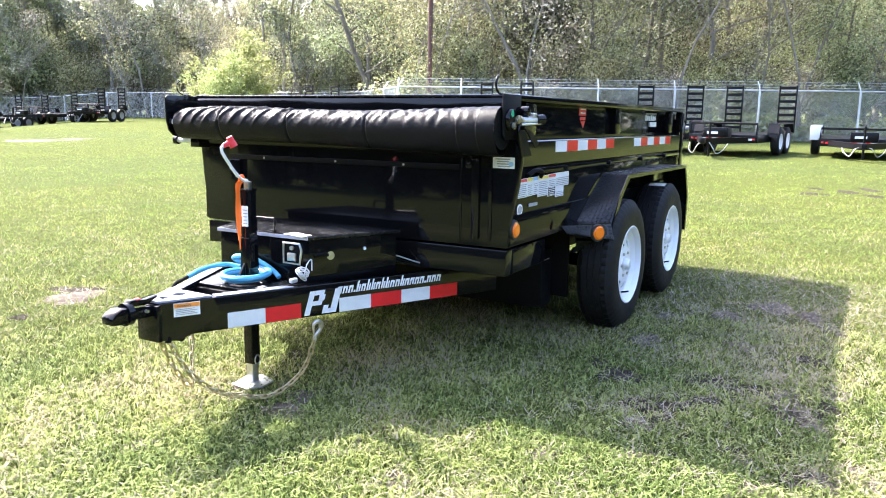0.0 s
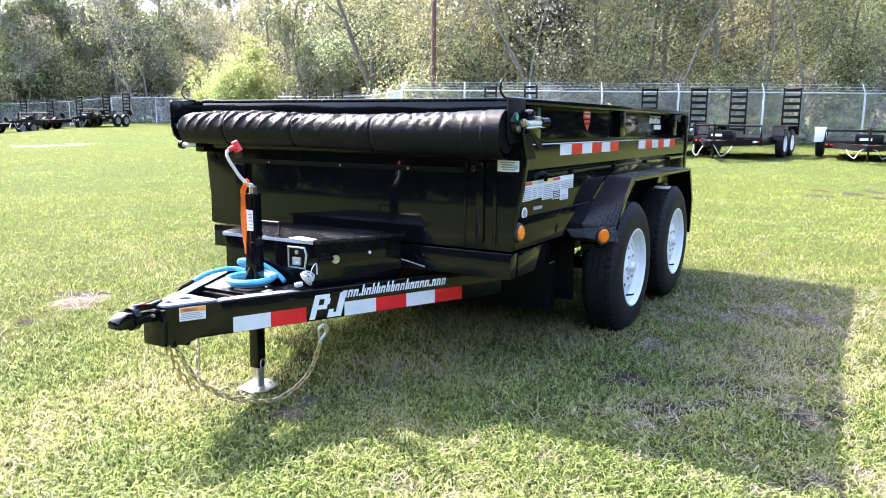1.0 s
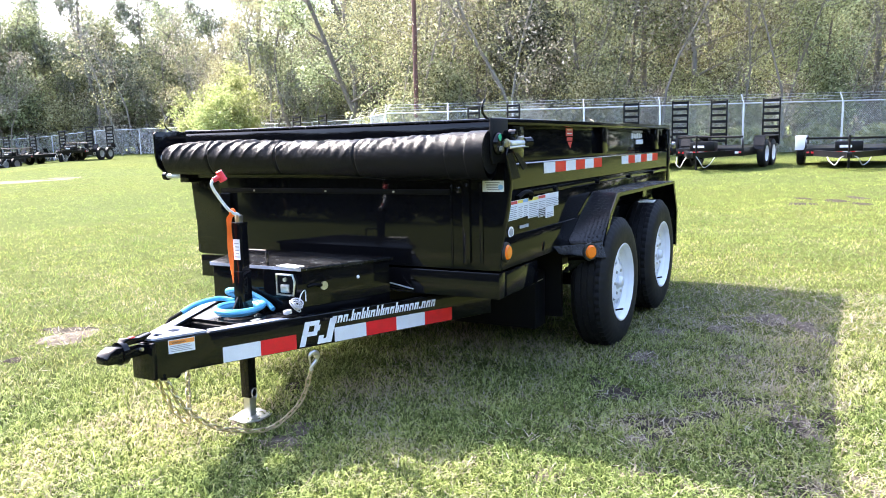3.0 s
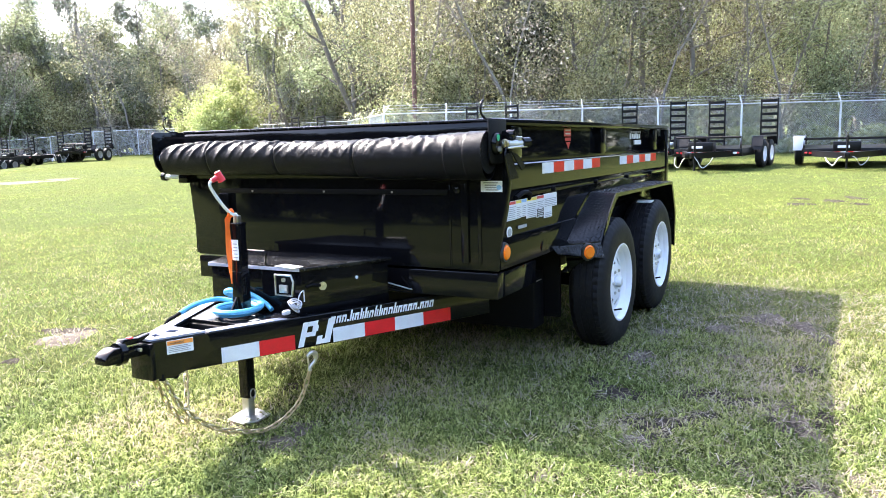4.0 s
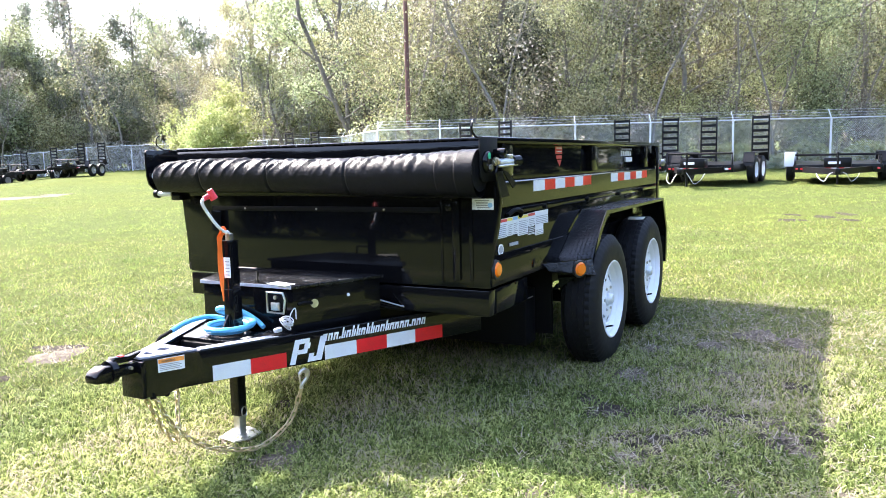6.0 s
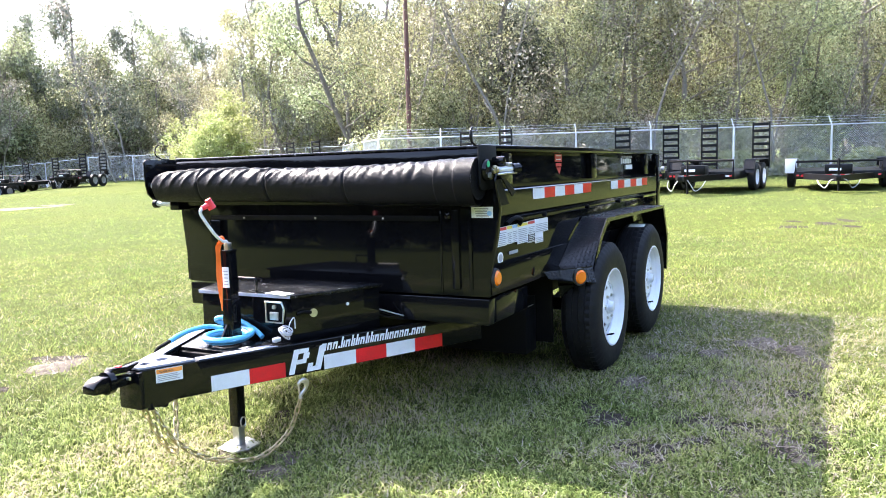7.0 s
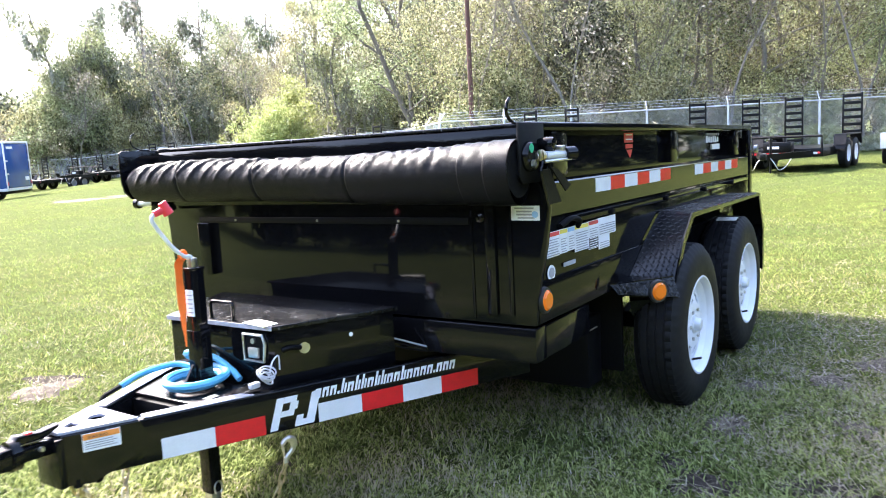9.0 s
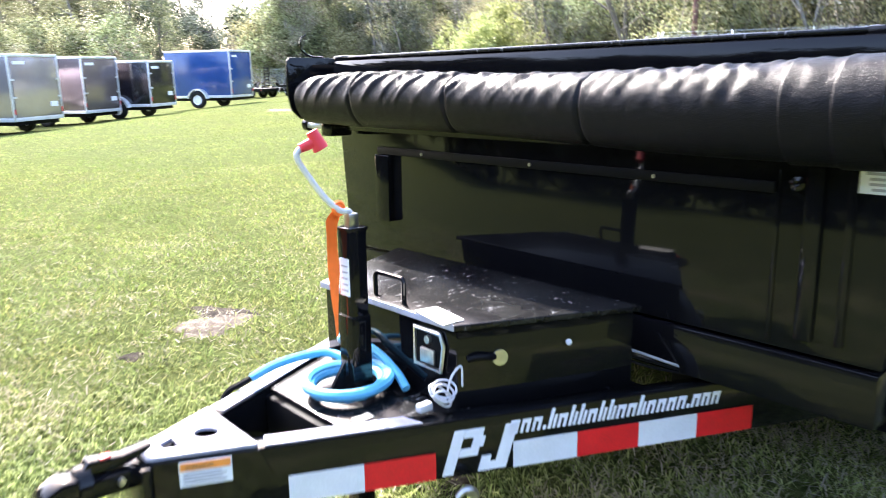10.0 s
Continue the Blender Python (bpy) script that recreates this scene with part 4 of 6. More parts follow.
def wheel(x, z, side):
    """A wheel; side -1 faces the camera's side."""
    yc = -0.9585 if side < 0 else 1.0345
    s = side
    tyre = lathe([(0.199, s * 0.080), (0.205, s * 0.098), (0.235, s * 0.103), (0.285, s * 0.101), (0.318, s * 0.090), (0.333, s * 0.078),
                             (0.3435, s * 0.070), (0.3450, s * 0.048), (0.3375, s * 0.046), (0.3375, s * 0.040), (0.3455, s * 0.038), (0.346, s * 0.014), (0.3380, s * 0.012), (0.3380, s * 0.006),
                             (0.346, s * 0.004), (0.346, s * -0.018), (0.338, s * -0.020), (0.338, s * -0.026), (0.3455, s * -0.028), (0.345, s * -0.052), (0.3375, s * -0.054), (0.3375, s * -0.060),
                             (0.3435, s * -0.062), (0.333, s * -0.078), (0.318, s * -0.090), (0.285, s * -0.101), (0.235, s * -0.103), (0.199, s * -0.080)], (x, yc, z), 156)
    # cuts across the shoulders and the ribs
    tyre.verts.ensure_lookup_table()
    for k, v in enumerate(tyre.verts):
        ring, step = divmod(k, 156)
        d = Vector((v.co.x - x, 0, v.co.z - z))
        if d.length > 0.330 and (ring in (5, 6, 7, 20, 21, 22) and step % 3 == 0 or ring in (10, 11, 14, 15) and step % 4 == ring % 3):
            v.co -= d.normalized() * 0.007
    w = part("wheel", tyre, RUBBER, TRAILER, "white spoked wheel with black tyre")
    rim = [(0.206, s * 0.093), (0.207, s * 0.099), (0.200, s * 0.101), (0.192, s * 0.092), (0.188, s * 0.070), (0.176, s * 0.060), (0.172, s * 0.054), (0.165, s * 0.049)]
    part("rim", lathe(rim, (x, yc, z), 56), RIM, w, "white painted rim")
    part("rim_barrel", lathe([(0.199, s * 0.080), (0.178, s * 0.03), (0.178, s * -0.08), (0.199, s * -0.085)], (x, yc, z), 40), RIM, w)
    # dished disc: hub plate, eight spokes with openings between them, outer ring
    disc = bmesh.new()
    prof = ((0.038, 0.066), (0.080, 0.070), (0.098, 0.066), (0.136, 0.052), (0.170, 0.047))
    grid = {}
    for layer in (0, 1):
        for k in range(48):
            a = 2 * math.pi * (k + 0.2) / 48
            for i, (r, y) in enumerate(prof):
                grid[layer, k, i] = disc.verts.new((x + r * math.cos(a), yc + s * (y - 0.006 * layer), z + r * math.sin(a)))
    for k in range(48):
        n = (k + 1) % 48
        for i in range(4):
            if i == 2 and k % 6 < 3:
                continue
            disc.faces.new((grid[0, k, i], grid[0, n, i], grid[0, n, i + 1], grid[0, k, i + 1]))
            disc.faces.new((grid[1, k, i + 1], grid[1, n, i + 1], grid[1, n, i], grid[1, k, i]))
        for i in (2, 3):
            if k % 6 < 3:
                disc.faces.new((grid[0, k, i], grid[0, n, i], grid[1, n, i], grid[1, k, i]))
        if k % 6 in (0, 3):
            disc.faces.new((grid[0, k, 2], grid[0, k, 3], grid[1, k, 3], grid[1, k, 2]))
    bmesh.ops.recalc_face_normals(disc, faces=disc.faces)
    part("brake_drum", rod((x, yc - s * 0.06, z), (x, yc + s * 0.034, z), 0.160, n=28), PAINT_DULL, w, "black brake drum")
    part("spoke_disc", disc, RIM, w, "white spoked disc")
    part("hub", lathe([(0.0, s * 0.100), (0.022, s * 0.098), (0.028, s * 0.090), (0.030, s * 0.074), (0.040, s * 0.072), (0.044, s * 0.060)], (x, yc, z), 24), GALV, w, "grey hub cap")
    for k in range(6):
        a = 2 * math.pi * k / 6
        p = Vector((x + 0.072 * math.cos(a), yc + s * 0.069, z + 0.064 * math.sin(a)))
        part("lug_nut", rod(p, p + Vector((0, s * 0.009, 0)), 0.009, 0.007, 6), STEEL, w)
    part("valve_stem", rod((x + 0.02, yc + s * 0.050, z - 0.160), (x + 0.045, yc + s * 0.085, z - 0.156), 0.005, n=8), PAINT_DULL, w)
    return w


def tread_lozenges(corners, n_u, n_v, parent):
    """Raised lozenges over a flat four-cornered plate, turned this way and that."""
    a, b, c, d = (Vector(v) for v in corners)
    nrm = (b - a).cross(d - a).normalized()
    bm = bmesh.new()
    for i in range(n_u):
        for j in range(n_v):
            u, v = (i + 0.5) / n_u, (j + 0.5) / n_v
            p = (a * (1 - u) + b * u) * (1 - v) + (d * (1 - u) + c * u) * v
            e = (b - a).normalized()
            f = nrm.cross(e)
            s = 1 if (i + j) % 2 else -1
            l = (e + s * f).normalized() * 0.0115
            w = (e - s * f).normalized() * 0.0035
            vs = [bm.verts.new(p + q) for q in (l, w, -l, -w)]
            top = bm.verts.new(p + nrm * 0.0028)
            for k in range(4):
                bm.faces.new((vs[k], vs[(k + 1) % 4], top))
    return part("tread_plate", bm, DIAMOND, parent, "raised tread plate pattern", False)


def build_fender(side):
    f = (lambda x, y, z: (x, y, z)) if side < 0 else (lambda x, y, z: (x, -0.04 - y, z))
    yo, yi = -1.005, -0.846
    prof = [(0.925, 0.475), (0.895, 0.612), (1.020, 0.757), (1.150, 0.850), (2.56, 0.842), (2.68, 0.640), (2.665, 0.405)]
    bm = bmesh.new()
    inner_x = [0.84, 0.79, 1.03, 1.225, 2.56, 2.68, 2.665]
    A = [bm.verts.new(f(x, yo, z)) for x, z in prof]
    B = [bm.verts.new(f(xi, yi, z)) for xi, (x, z) in zip(inner_x, prof)]
    fs = [bm.faces.new((A[i], A[i + 1], B[i + 1], B[i])) for i in range(len(prof) - 1)]
    bmesh.ops.subdivide_edges(bm, edges=bm.edges[:], cuts=7, use_grid_fill=True)
    fs = bm.faces[:]
    bmesh.ops.recalc_face_normals(bm, faces=fs)
    bmesh.ops.solidify(bm, geom=fs, thickness=0.006)
    fen = part("fender", bm, DIAMOND, TRAILER, "black tread-plate fender over both wheels", True)
    # turned-down outer edge
    rim, low = [], []
    for k, (x, z) in enumerate(prof):
        cx, cz = 1.70, 0.45
        d = Vector((cx - x, 0, cz - z)).normalized()
        rim.append((x, z))
        low.append((x + d.x * 0.034, z + d.z * 0.034))
    bm = bmesh.new()
    for i in range(len(prof) - 1):
        q = [rim[i], rim[i + 1], low[i + 1], low[i]]
        quad(*(f(u, yo - 0.001, v) for u, v in q), 0.006 if side > 0 else -0.006, bm)
    part("fender_lip", bm, PAINT, fen, "", False)
    if side < 0:
        g = lambda t, x0, z0, x1, z1, y: (x0 + (x1 - x0) * t, y, z0 + (z1 - z0) * t)
        up = lambda p, d: tuple(a + b for a, b in zip(p, d))
        d = (-0.004, 0, 0.003)
        tread_lozenges([up((0.79, yi, 0.612), d), up((0.895, yo, 0.612), d), up((1.020, yo, 0.757), d), up((1.03, yi, 0.757), d)], 8, 10, fen)
        tread_lozenges([up((1.03, yi, 0.757), d), up((1.020, yo, 0.757), d), up((1.150, yo, 0.850), d), up((1.225, yi, 0.850), d)], 8, 8, fen)
        tread_lozenges([(1.24, yi, 0.850), (1.16, yo, 0.852), (2.55, yo, 0.8445), (2.55, yi, 0.8445)], 7, 52, fen)
        # forward step with its lamp
        st = part("fender_step", quad((0.600, -0.848, 0.630), (0.893, yo, 0.624), (0.878, yo - 0.026, 0.548), (0.620, -0.872, 0.594), 0.006), DIAMOND, TRAILER, "black tread-plate step in front of fender", False)
        part("step_top", quad((0.600, -0.846, 0.631), (0.893, yo, 0.625), (0.90, yo + 0.01, 0.6255), (0.80, -0.846, 0.631), 0.003), PAINT, st, "", False)
        tread_lozenges([(0.618, -0.877, 0.598), (0.874, yo - 0.031, 0.553), (0.889, yo - 0.006, 0.621), (0.602, -0.853, 0.629)], 12, 4, st)
        part("step_edge", quad((0.620, -0.872, 0.593), (0.878, yo - 0.026, 0.547), (0.893, yo, 0.542), (0.66, -0.850, 0.582), 0.004), DIAMOND, st, "", False)
        part("fender_flap", quad((0.86, -0.85, 0.44), (0.928, yo + 0.004, 0.44), (0.898, yo + 0.004, 0.54), (0.80, -0.85, 0.54), 0.005), DIAMOND, fen, "", False)


def build_tarp():
    ends = (YR - 0.020, 0.815)
    rng = np.random.RandomState(3)
    nu, nv = 640, 56
    u, v = np.meshgrid(np.linspace(0, 1, nu), np.linspace(0, 2 * np.pi, nv, endpoint=False), indexing="ij")
    y = ends[1] + (ends[0] - ends[1]) * u
    # the roll grows towards the near end; slanted folds far off, loose crumples near
    r = 0.058 + 0.016 * u + 0.003 * np.sin(u * 9)
    s = u * 1.65
    fold = np.zeros_like(u)
    for n_, (wave, slant, amp, at) in enumerate(((0.074, 0.75, 1.0, 0.0), (0.051, 1.1, 0.55, 1.0), (0.118, 0.5, 0.6, 2.2))):
        ph = 2 * np.pi * s / wave + slant * 6.0 * (v - np.pi / 2) + at + 1.3 * np.sin(s * 5.3 + at) + 0.8 * np.sin(s * 13.1 + 2 * at)
        fold += amp * (1 - np.abs(np.sin(ph / 2))) ** 2.2 * (0.55 + 0.45 * np.sin(s * 3.1 + 4 * at + 0.5))
    crumple = np.zeros_like(u)
    for k in range(26):
        fu, fv = rng.uniform(15, 120), rng.randint(1, 6) * rng.choice([-1, 1])
        crumple += np.abs(np.sin(fu * s + fv * v + rng.uniform(0, 6.28))) * (18 / fu) ** 0.5
    crumple = (crumple - crumple.mean()) / 6
    far = np.clip(1.25 - 1.5 * u, 0.12, 1)
    top = np.clip(0.25 + 0.85 * np.sin(v), 0.06, 1)
    calm = np.clip(np.minimum((u + 0.01) * 18, (1.02 - u) * 7), 0.1, 1)
    wr = (0.0150 * fold * far + 0.0105 * crumple * (1.1 - 0.5 * far)) * top * calm
    ties = sum(np.exp(-(((u - c) / 0.0035) ** 2)) for c in (0.175, 0.41, 0.655))
    hem = 0.0035 * (u > 0.905) + 0.0025 * (u > 0.955)
    rr = r + wr + hem - 0.005 * ties
    droop = 1 + 0.30 * np.clip(-np.sin(v), 0, 1)
    X = -0.112 + rr * np.cos(v)
    Z = 1.072 + 0.004 * np.sin(u * 7) + rr * np.sin(v) * droop
    verts = np.stack([X, y, Z], -1).reshape(-1, 3)
    i, j = np.meshgrid(np.arange(nu - 1), np.arange(nv), indexing="ij")
    a = i * nv + j
    b = i * nv + (j + 1) % nv
    faces = np.stack([a, b, b + nv, a + nv], -1).reshape(-1, 4)
    tarp = raw("rolled_tarp", verts, faces, TARP, TRAILER, True)
    tagged(tarp, "rolled black vinyl tarp, wrinkled")
    for yy, r0 in ((ends[1] + 0.001, 0.050), (ends[0] - 0.001, 0.078)):
        part("tarp_end", lathe([(0.0, 0.003 if yy > 0 else -0.003), (r0 * 0.6, 0.002), (r0, -0.001)], (-0.118, yy, 1.07), 28), TARP, tarp)
    part("roll_tube", rod((-0.118, -0.858, 1.075), (-0.118, 0.86, 1.075), 0.016), GALV, TRAILER)
    # valance below the roll
    part("tarp_shelf", box(-0.075, -0.036, YR + 0.02, YL - 0.02, 0.975, 1.010, 0.006), PAINT, TRAILER)
    # end brackets
    outline = [(0.06, 1.20), (-0.150, 1.20), (-0.162, 1.190), (-0.162, 1.08), (-0.150, 1.035), (-0.120, 1.008), (-0.07, 0.998), (0.06, 0.998)]
    br = part("tarp_bracket", prism(outline, "y", 0.862, 0.870, 0.001), PAINT, TRAILER, "black tarp end bracket")
    outline = [(0.035, 1.20), (-0.130, 1.20), (-0.130, 1.05), (-0.112, 1.03), (0.0, 1.03), (0.035, 1.06)]
    part("tarp_bracket", prism(outline, "y", -0.872, -0.864, 0.001), PAINT_MATT, TRAILER, "black tarp end bracket")
    g = part("winch_gear", lathe([(0.0, -0.020), (0.038, -0.018), (0.043, -0.010), (0.043, 0.0)], (-0.078, -0.8725, 1.105), 32), PAINT, TRAILER, "round black tarp winch")
    part("winch_label", rod((-0.10, -0.8935, 1.128), (-0.10, -0.8955, 1.128), 0.013, n=14), GREEN_LABEL, g, "green label")
    part("winch_bolt", rod((-0.095, -0.893, 1.085), (-0.095, -0.903, 1.085), 0.011, n=6), STEEL, g)
    part("winch_shaft", rod((-0.072, -0.893, 1.104), (-0.030, -0.912, 1.105), 0.010), STEEL, g)
    part("winch_flange", lathe([(0.0, -0.005), (0.013, -0.005), (0.017, 0.0), (0.013, 0.005), (0.0, 0.005)], (-0.060, -0.904, 1.106), 14, axis="x"), CHAIN, g, "brassy flange")
    part("winch_block", box(-0.072, -0.058, -0.912, -0.897, 1.090, 1.122, 0.004), CHAIN, g)
    part("crank_tube", rod((-0.040, -0.908, 1.105), (0.030, -0.938, 1.107), 0.012), GALV, g, "grey steel crank tube")
    part("crank_stop", box(0.000, 0.022, -0.944, -0.918, 1.117, 1.132, 0.003), STEEL, g)
    part("crank_grip", rod((0.026, -0.936, 1.107), (0.062, -0.951, 1.108), 0.0205, n=18), PAINT, g)
    part("crank_rod", rod((-0.055, -0.912, 1.088), (0.040, -0.952, 1.094), 0.005, n=8), STEEL, g)
    part("motor_cap", lathe([(0.0, -0.03), (0.018, -0.028), (0.020, 0.0), (0.016, 0.02)], (-0.020, -0.900, 1.138), 18), PAINT, g)
    # hanging flaps of the strap
    part("strap_flap", quad((-0.086, -0.913, 1.066), (-0.032, -0.917, 1.068), (0.035, -0.921, 0.970), (-0.048, -0.915, 0.966), 0.005), TARP, TRAILER, "black strap flap")
    part("strap_flap", quad((-0.040, -0.923, 1.074), (0.006, -0.927, 1.064), (0.084, -0.931, 1.016), (0.052, -0.929, 1.000), 0.005), TARP, TRAILER, "black strap flap")
    part("strap_hanger", sweep(smooth_line([(-0.060, -0.908, 1.095), (-0.080, -0.914, 1.075), (-0.090, -0.916, 1.055), (-0.055, -0.918, 0.964)], 6), 0.0045, 8), PAINT, TRAILER)
    # wire hooks on top and the roll end pin
    for y in (0.80, -0.845):
        part("top_hook", sweep(smooth_line([(-0.06, y, 1.200), (-0.11, y, 1.202), (-0.145, y, 1.222), (-0.145, y, 1.252), (-0.125, y, 1.268)], 6), 0.0045 if y < 0 else 0.003, 8), PAINT, TRAILER)
    pin = part("side_pin", rod((-0.06, 0.74, 0.985), (-0.06, 0.90, 0.985), 0.012), GALV, TRAILER, "steel pin")
    part("pin_head", rod((-0.06, 0.895, 0.985), (-0.06, 0.915, 0.985), 0.021), PAINT, pin)
    part("pin_bracket", box(-0.10, -0.013, 0.72, 0.775, 0.955, 1.005, 0.005), PAINT, TRAILER)


stretch(1.0, 1.0, 1.05, 0.0, 0.0, -0.034)
build_tongue()
stretch(1.0, 1.0, 1.057, 0.0, 0.0, -0.041)
build_jack()
SHAPE = None
build_tool_box()
stretch(1.0, 1.09, 1.057, 0.116, 0.060, -0.055)
build_body()
stretch(1.0, 1.09, 1.065, 0.102, 0.060, -0.057)
build_tarp()
stretch(0.985, 1.0, 1.05, 0.135, -0.018, -0.0535)
build_fender(-1)
stretch(0.985, 1.0, 1.05, 0.135, 0.134, -0.0535)
build_fender(1)
for _x, _z in ((1.293, 0.348), (2.214, 0.378)):
    stretch(1.037, 1.0, 1.037, -0.037 * _x, 0.0, -0.037 * _z)
    wheel(_x, _z, -1)
    wheel(_x, _z, 1)
    if _x > 2:
        part("tyre_label", quad((_x - 0.10, -1.020, _z + 0.332), (_x - 0.105, -0.920, _z + 0.332), (_x - 0.055, -0.920, _z + 0.3435), (_x - 0.05, -1.020, _z + 0.3435), -0.002), PAPER, TRAILER, "worn white label on tyre tread", False)
    part("axle", rod((_x, -0.92, _z), (_x, 1.0, _z), 0.035), PAINT_DULL, TRAILER)
SHAPE = None
build_chains()
build_hose()
paper = new("paper_sheet", finish("paper_sheet", prism([(-0.402, -0.068), (-0.345, -0.078), (-0.368, -0.192), (-0.428, -0.190)], "z", 0.6365, 0.6385), PAPER))
paper.matrix_basis = TRAILER.matrix_basis.copy()
tagged(paper, "creased white paper lying on the tool box lid", "paper")


# ---- fences ----
def at0(u, d):
    """A place from its distance to the right and ahead of the first stand."""
    return (-2.810 + 0.4936 * u + 0.8697 * d, -2.203 - 0.8697 * u + 0.4936 * d)


def build_fence(name, posts, label, height=1.83, arms=True):
    f = empty(name, None, label, "fence")
    wires, pts = [], [Vector((x, y, gz(x, y))) for x, y in posts]
    for k, p in enumerate(pts):
        part("post", rod(p - Vector((0, 0, 0.3)), p + Vector((0, 0, height + 0.02)), 0.036, n=10), GALV, f)
        if arms:
            d = (pts[min(k + 1, len(pts) - 1)] - pts[max(k - 1, 0)]).normalized()
            o = Vector((-d.y, d.x, 0))
            o = o if o.x > 0 else -o
            part("barb_arm", rod(p + Vector((0, 0, height)), p + Vector((0, 0, height + 0.32)) + o * 0.22, 0.018, n=6), GALV, f)
    for a, b in zip(pts, pts[1:]):
        L = b - a
        part("top_rail", rod(a + Vector((0, 0, height)), b + Vector((0, 0, height)), 0.024, n=8), GALV, f)
        o = Vector((-L.y, L.x, 0)).normalized()
        o = o if o.x > 0 else -o
        n = int(L.length / 0.090)
        for s in (1, -1):
            for i in range(-int(height / 0.090), n + 1):
                # one diagonal wire, cut to the bay
                t0, t1 = (i * 0.090, i * 0.090 + height) if s > 0 else ((i * 0.090 + height), i * 0.090)
                z0, z1 = 0.03, height
                lo, hi = 0.0, 1.0
                d = t1 - t0
                c0, c1 = sorted(((0 - t0) / d, (L.length - t0) / d))
                lo, hi = max(lo, c0), min(hi, c1)
                if hi - lo < 0.01:
                    continue
                p = a + L * ((t0 + d * lo) / L.length) + Vector((0, 0, z0 + (z1 - z0) * lo))
                q = a + L * ((t0 + d * hi) / L.length) + Vector((0, 0, z0 + (z1 - z0) * hi))
                wires.append((p + o * 0.03, q + o * 0.03, 0.0032))
        for j in range(3):
            h = Vector((0, 0, height + 0.10 + 0.10 * j)) + o * (0.07 + 0.07 * j)
            wires.append((a + h, b + h, 0.005))
    V, F = [], []
    for p, q, r in wires:
        d = (q - p).normalized()
        s = d.orthogonal().normalized()
        t = d.cross(s)
        k = len(V)
        for c in (p, q):
            V += [c + r * s, c + r * (-0.5 * s + 0.87 * t), c + r * (-0.5 * s - 0.87 * t)]
        F += [(k, k + 1, k + 4, k + 3), (k + 1, k + 2, k + 5, k + 4), (k + 2, k, k + 3, k + 5)]
    ob = raw("chain_link", V, F, GALV, f)
    tagged(ob, "galvanised chain-link wire", kind="stuff")


FOCAL = 1360.2
right_posts = [at0((bearing - 784) / FOCAL * d, d) for bearing, d in ((703, 28.6), (812, 28.5), (925, 28.4), (1050, 28.3), (1183, 28.2), (1330, 28.1), (1505, 28.3), (1690, 28.6), (1880, 29.0), (2080, 29.5), (2290, 30), (2500, 30.5))]
build_fence("boundary_fence", right_posts, "galvanised chain-link fence with barbed wire before the woods")
build_fence("corner_fence", [at0((bearing - 784) / FOCAL * d, d) for bearing, d in ((702.5, 28.7), (678, 33), (655, 38), (640, 43))], "galvanised chain-link fence running back to the woods")
left_posts = [at0((bearing - 784) / FOCAL * d, d) for bearing, d in ((640, 43.3), (575, 45.5), (510, 48), (430, 51), (352, 54), (274, 57), (197, 58), (122, 59), (48, 60), (-30, 61), (-110, 62), (-195, 63), (-290, 64), (-400, 65), (-530, 66), (-700, 68), (-900, 70))]
build_fence("boundary_fence", left_posts, "galvanised chain-link fence along the far lawn", arms=False)

pole_x, pole_y = at0((757 - 784) / FOCAL * 30.5, 30.5)
pole = new("utility_pole", finish("utility_pole", rod((0, 0, -0.3), (0.12, 0, 11), 0.10, 0.075, 14), POLE, True))
pole.matrix_basis = pose(pole_x, pole_y, gz(pole_x, pole_y))
tagged(pole, "slim rust-brown metal pole beside the fence", "pole")


# ---- other trailers in the yard ----
def wheel_far_x(par, x, y, z, r, s, rim=RIM):
    w = part("wheel", lathe([(r * 0.57, s * 0.08), (r * 0.7, s * 0.10), (r * 0.9, s * 0.095), (r, s * 0.07), (r, -s * 0.07), (r * 0.9, -s * 0.095), (r * 0.57, -s * 0.08)], (x, y, z), 28, axis="x"), RUBBER, par)
    part("rim", lathe([(0.0, s * 0.05), (r * 0.2, s * 0.055), (r * 0.45, s * 0.04), (r * 0.55, s * 0.085), (r * 0.58, s * 0.09)], (x, y, z), 24, axis="x"), rim, w, "painted rim")


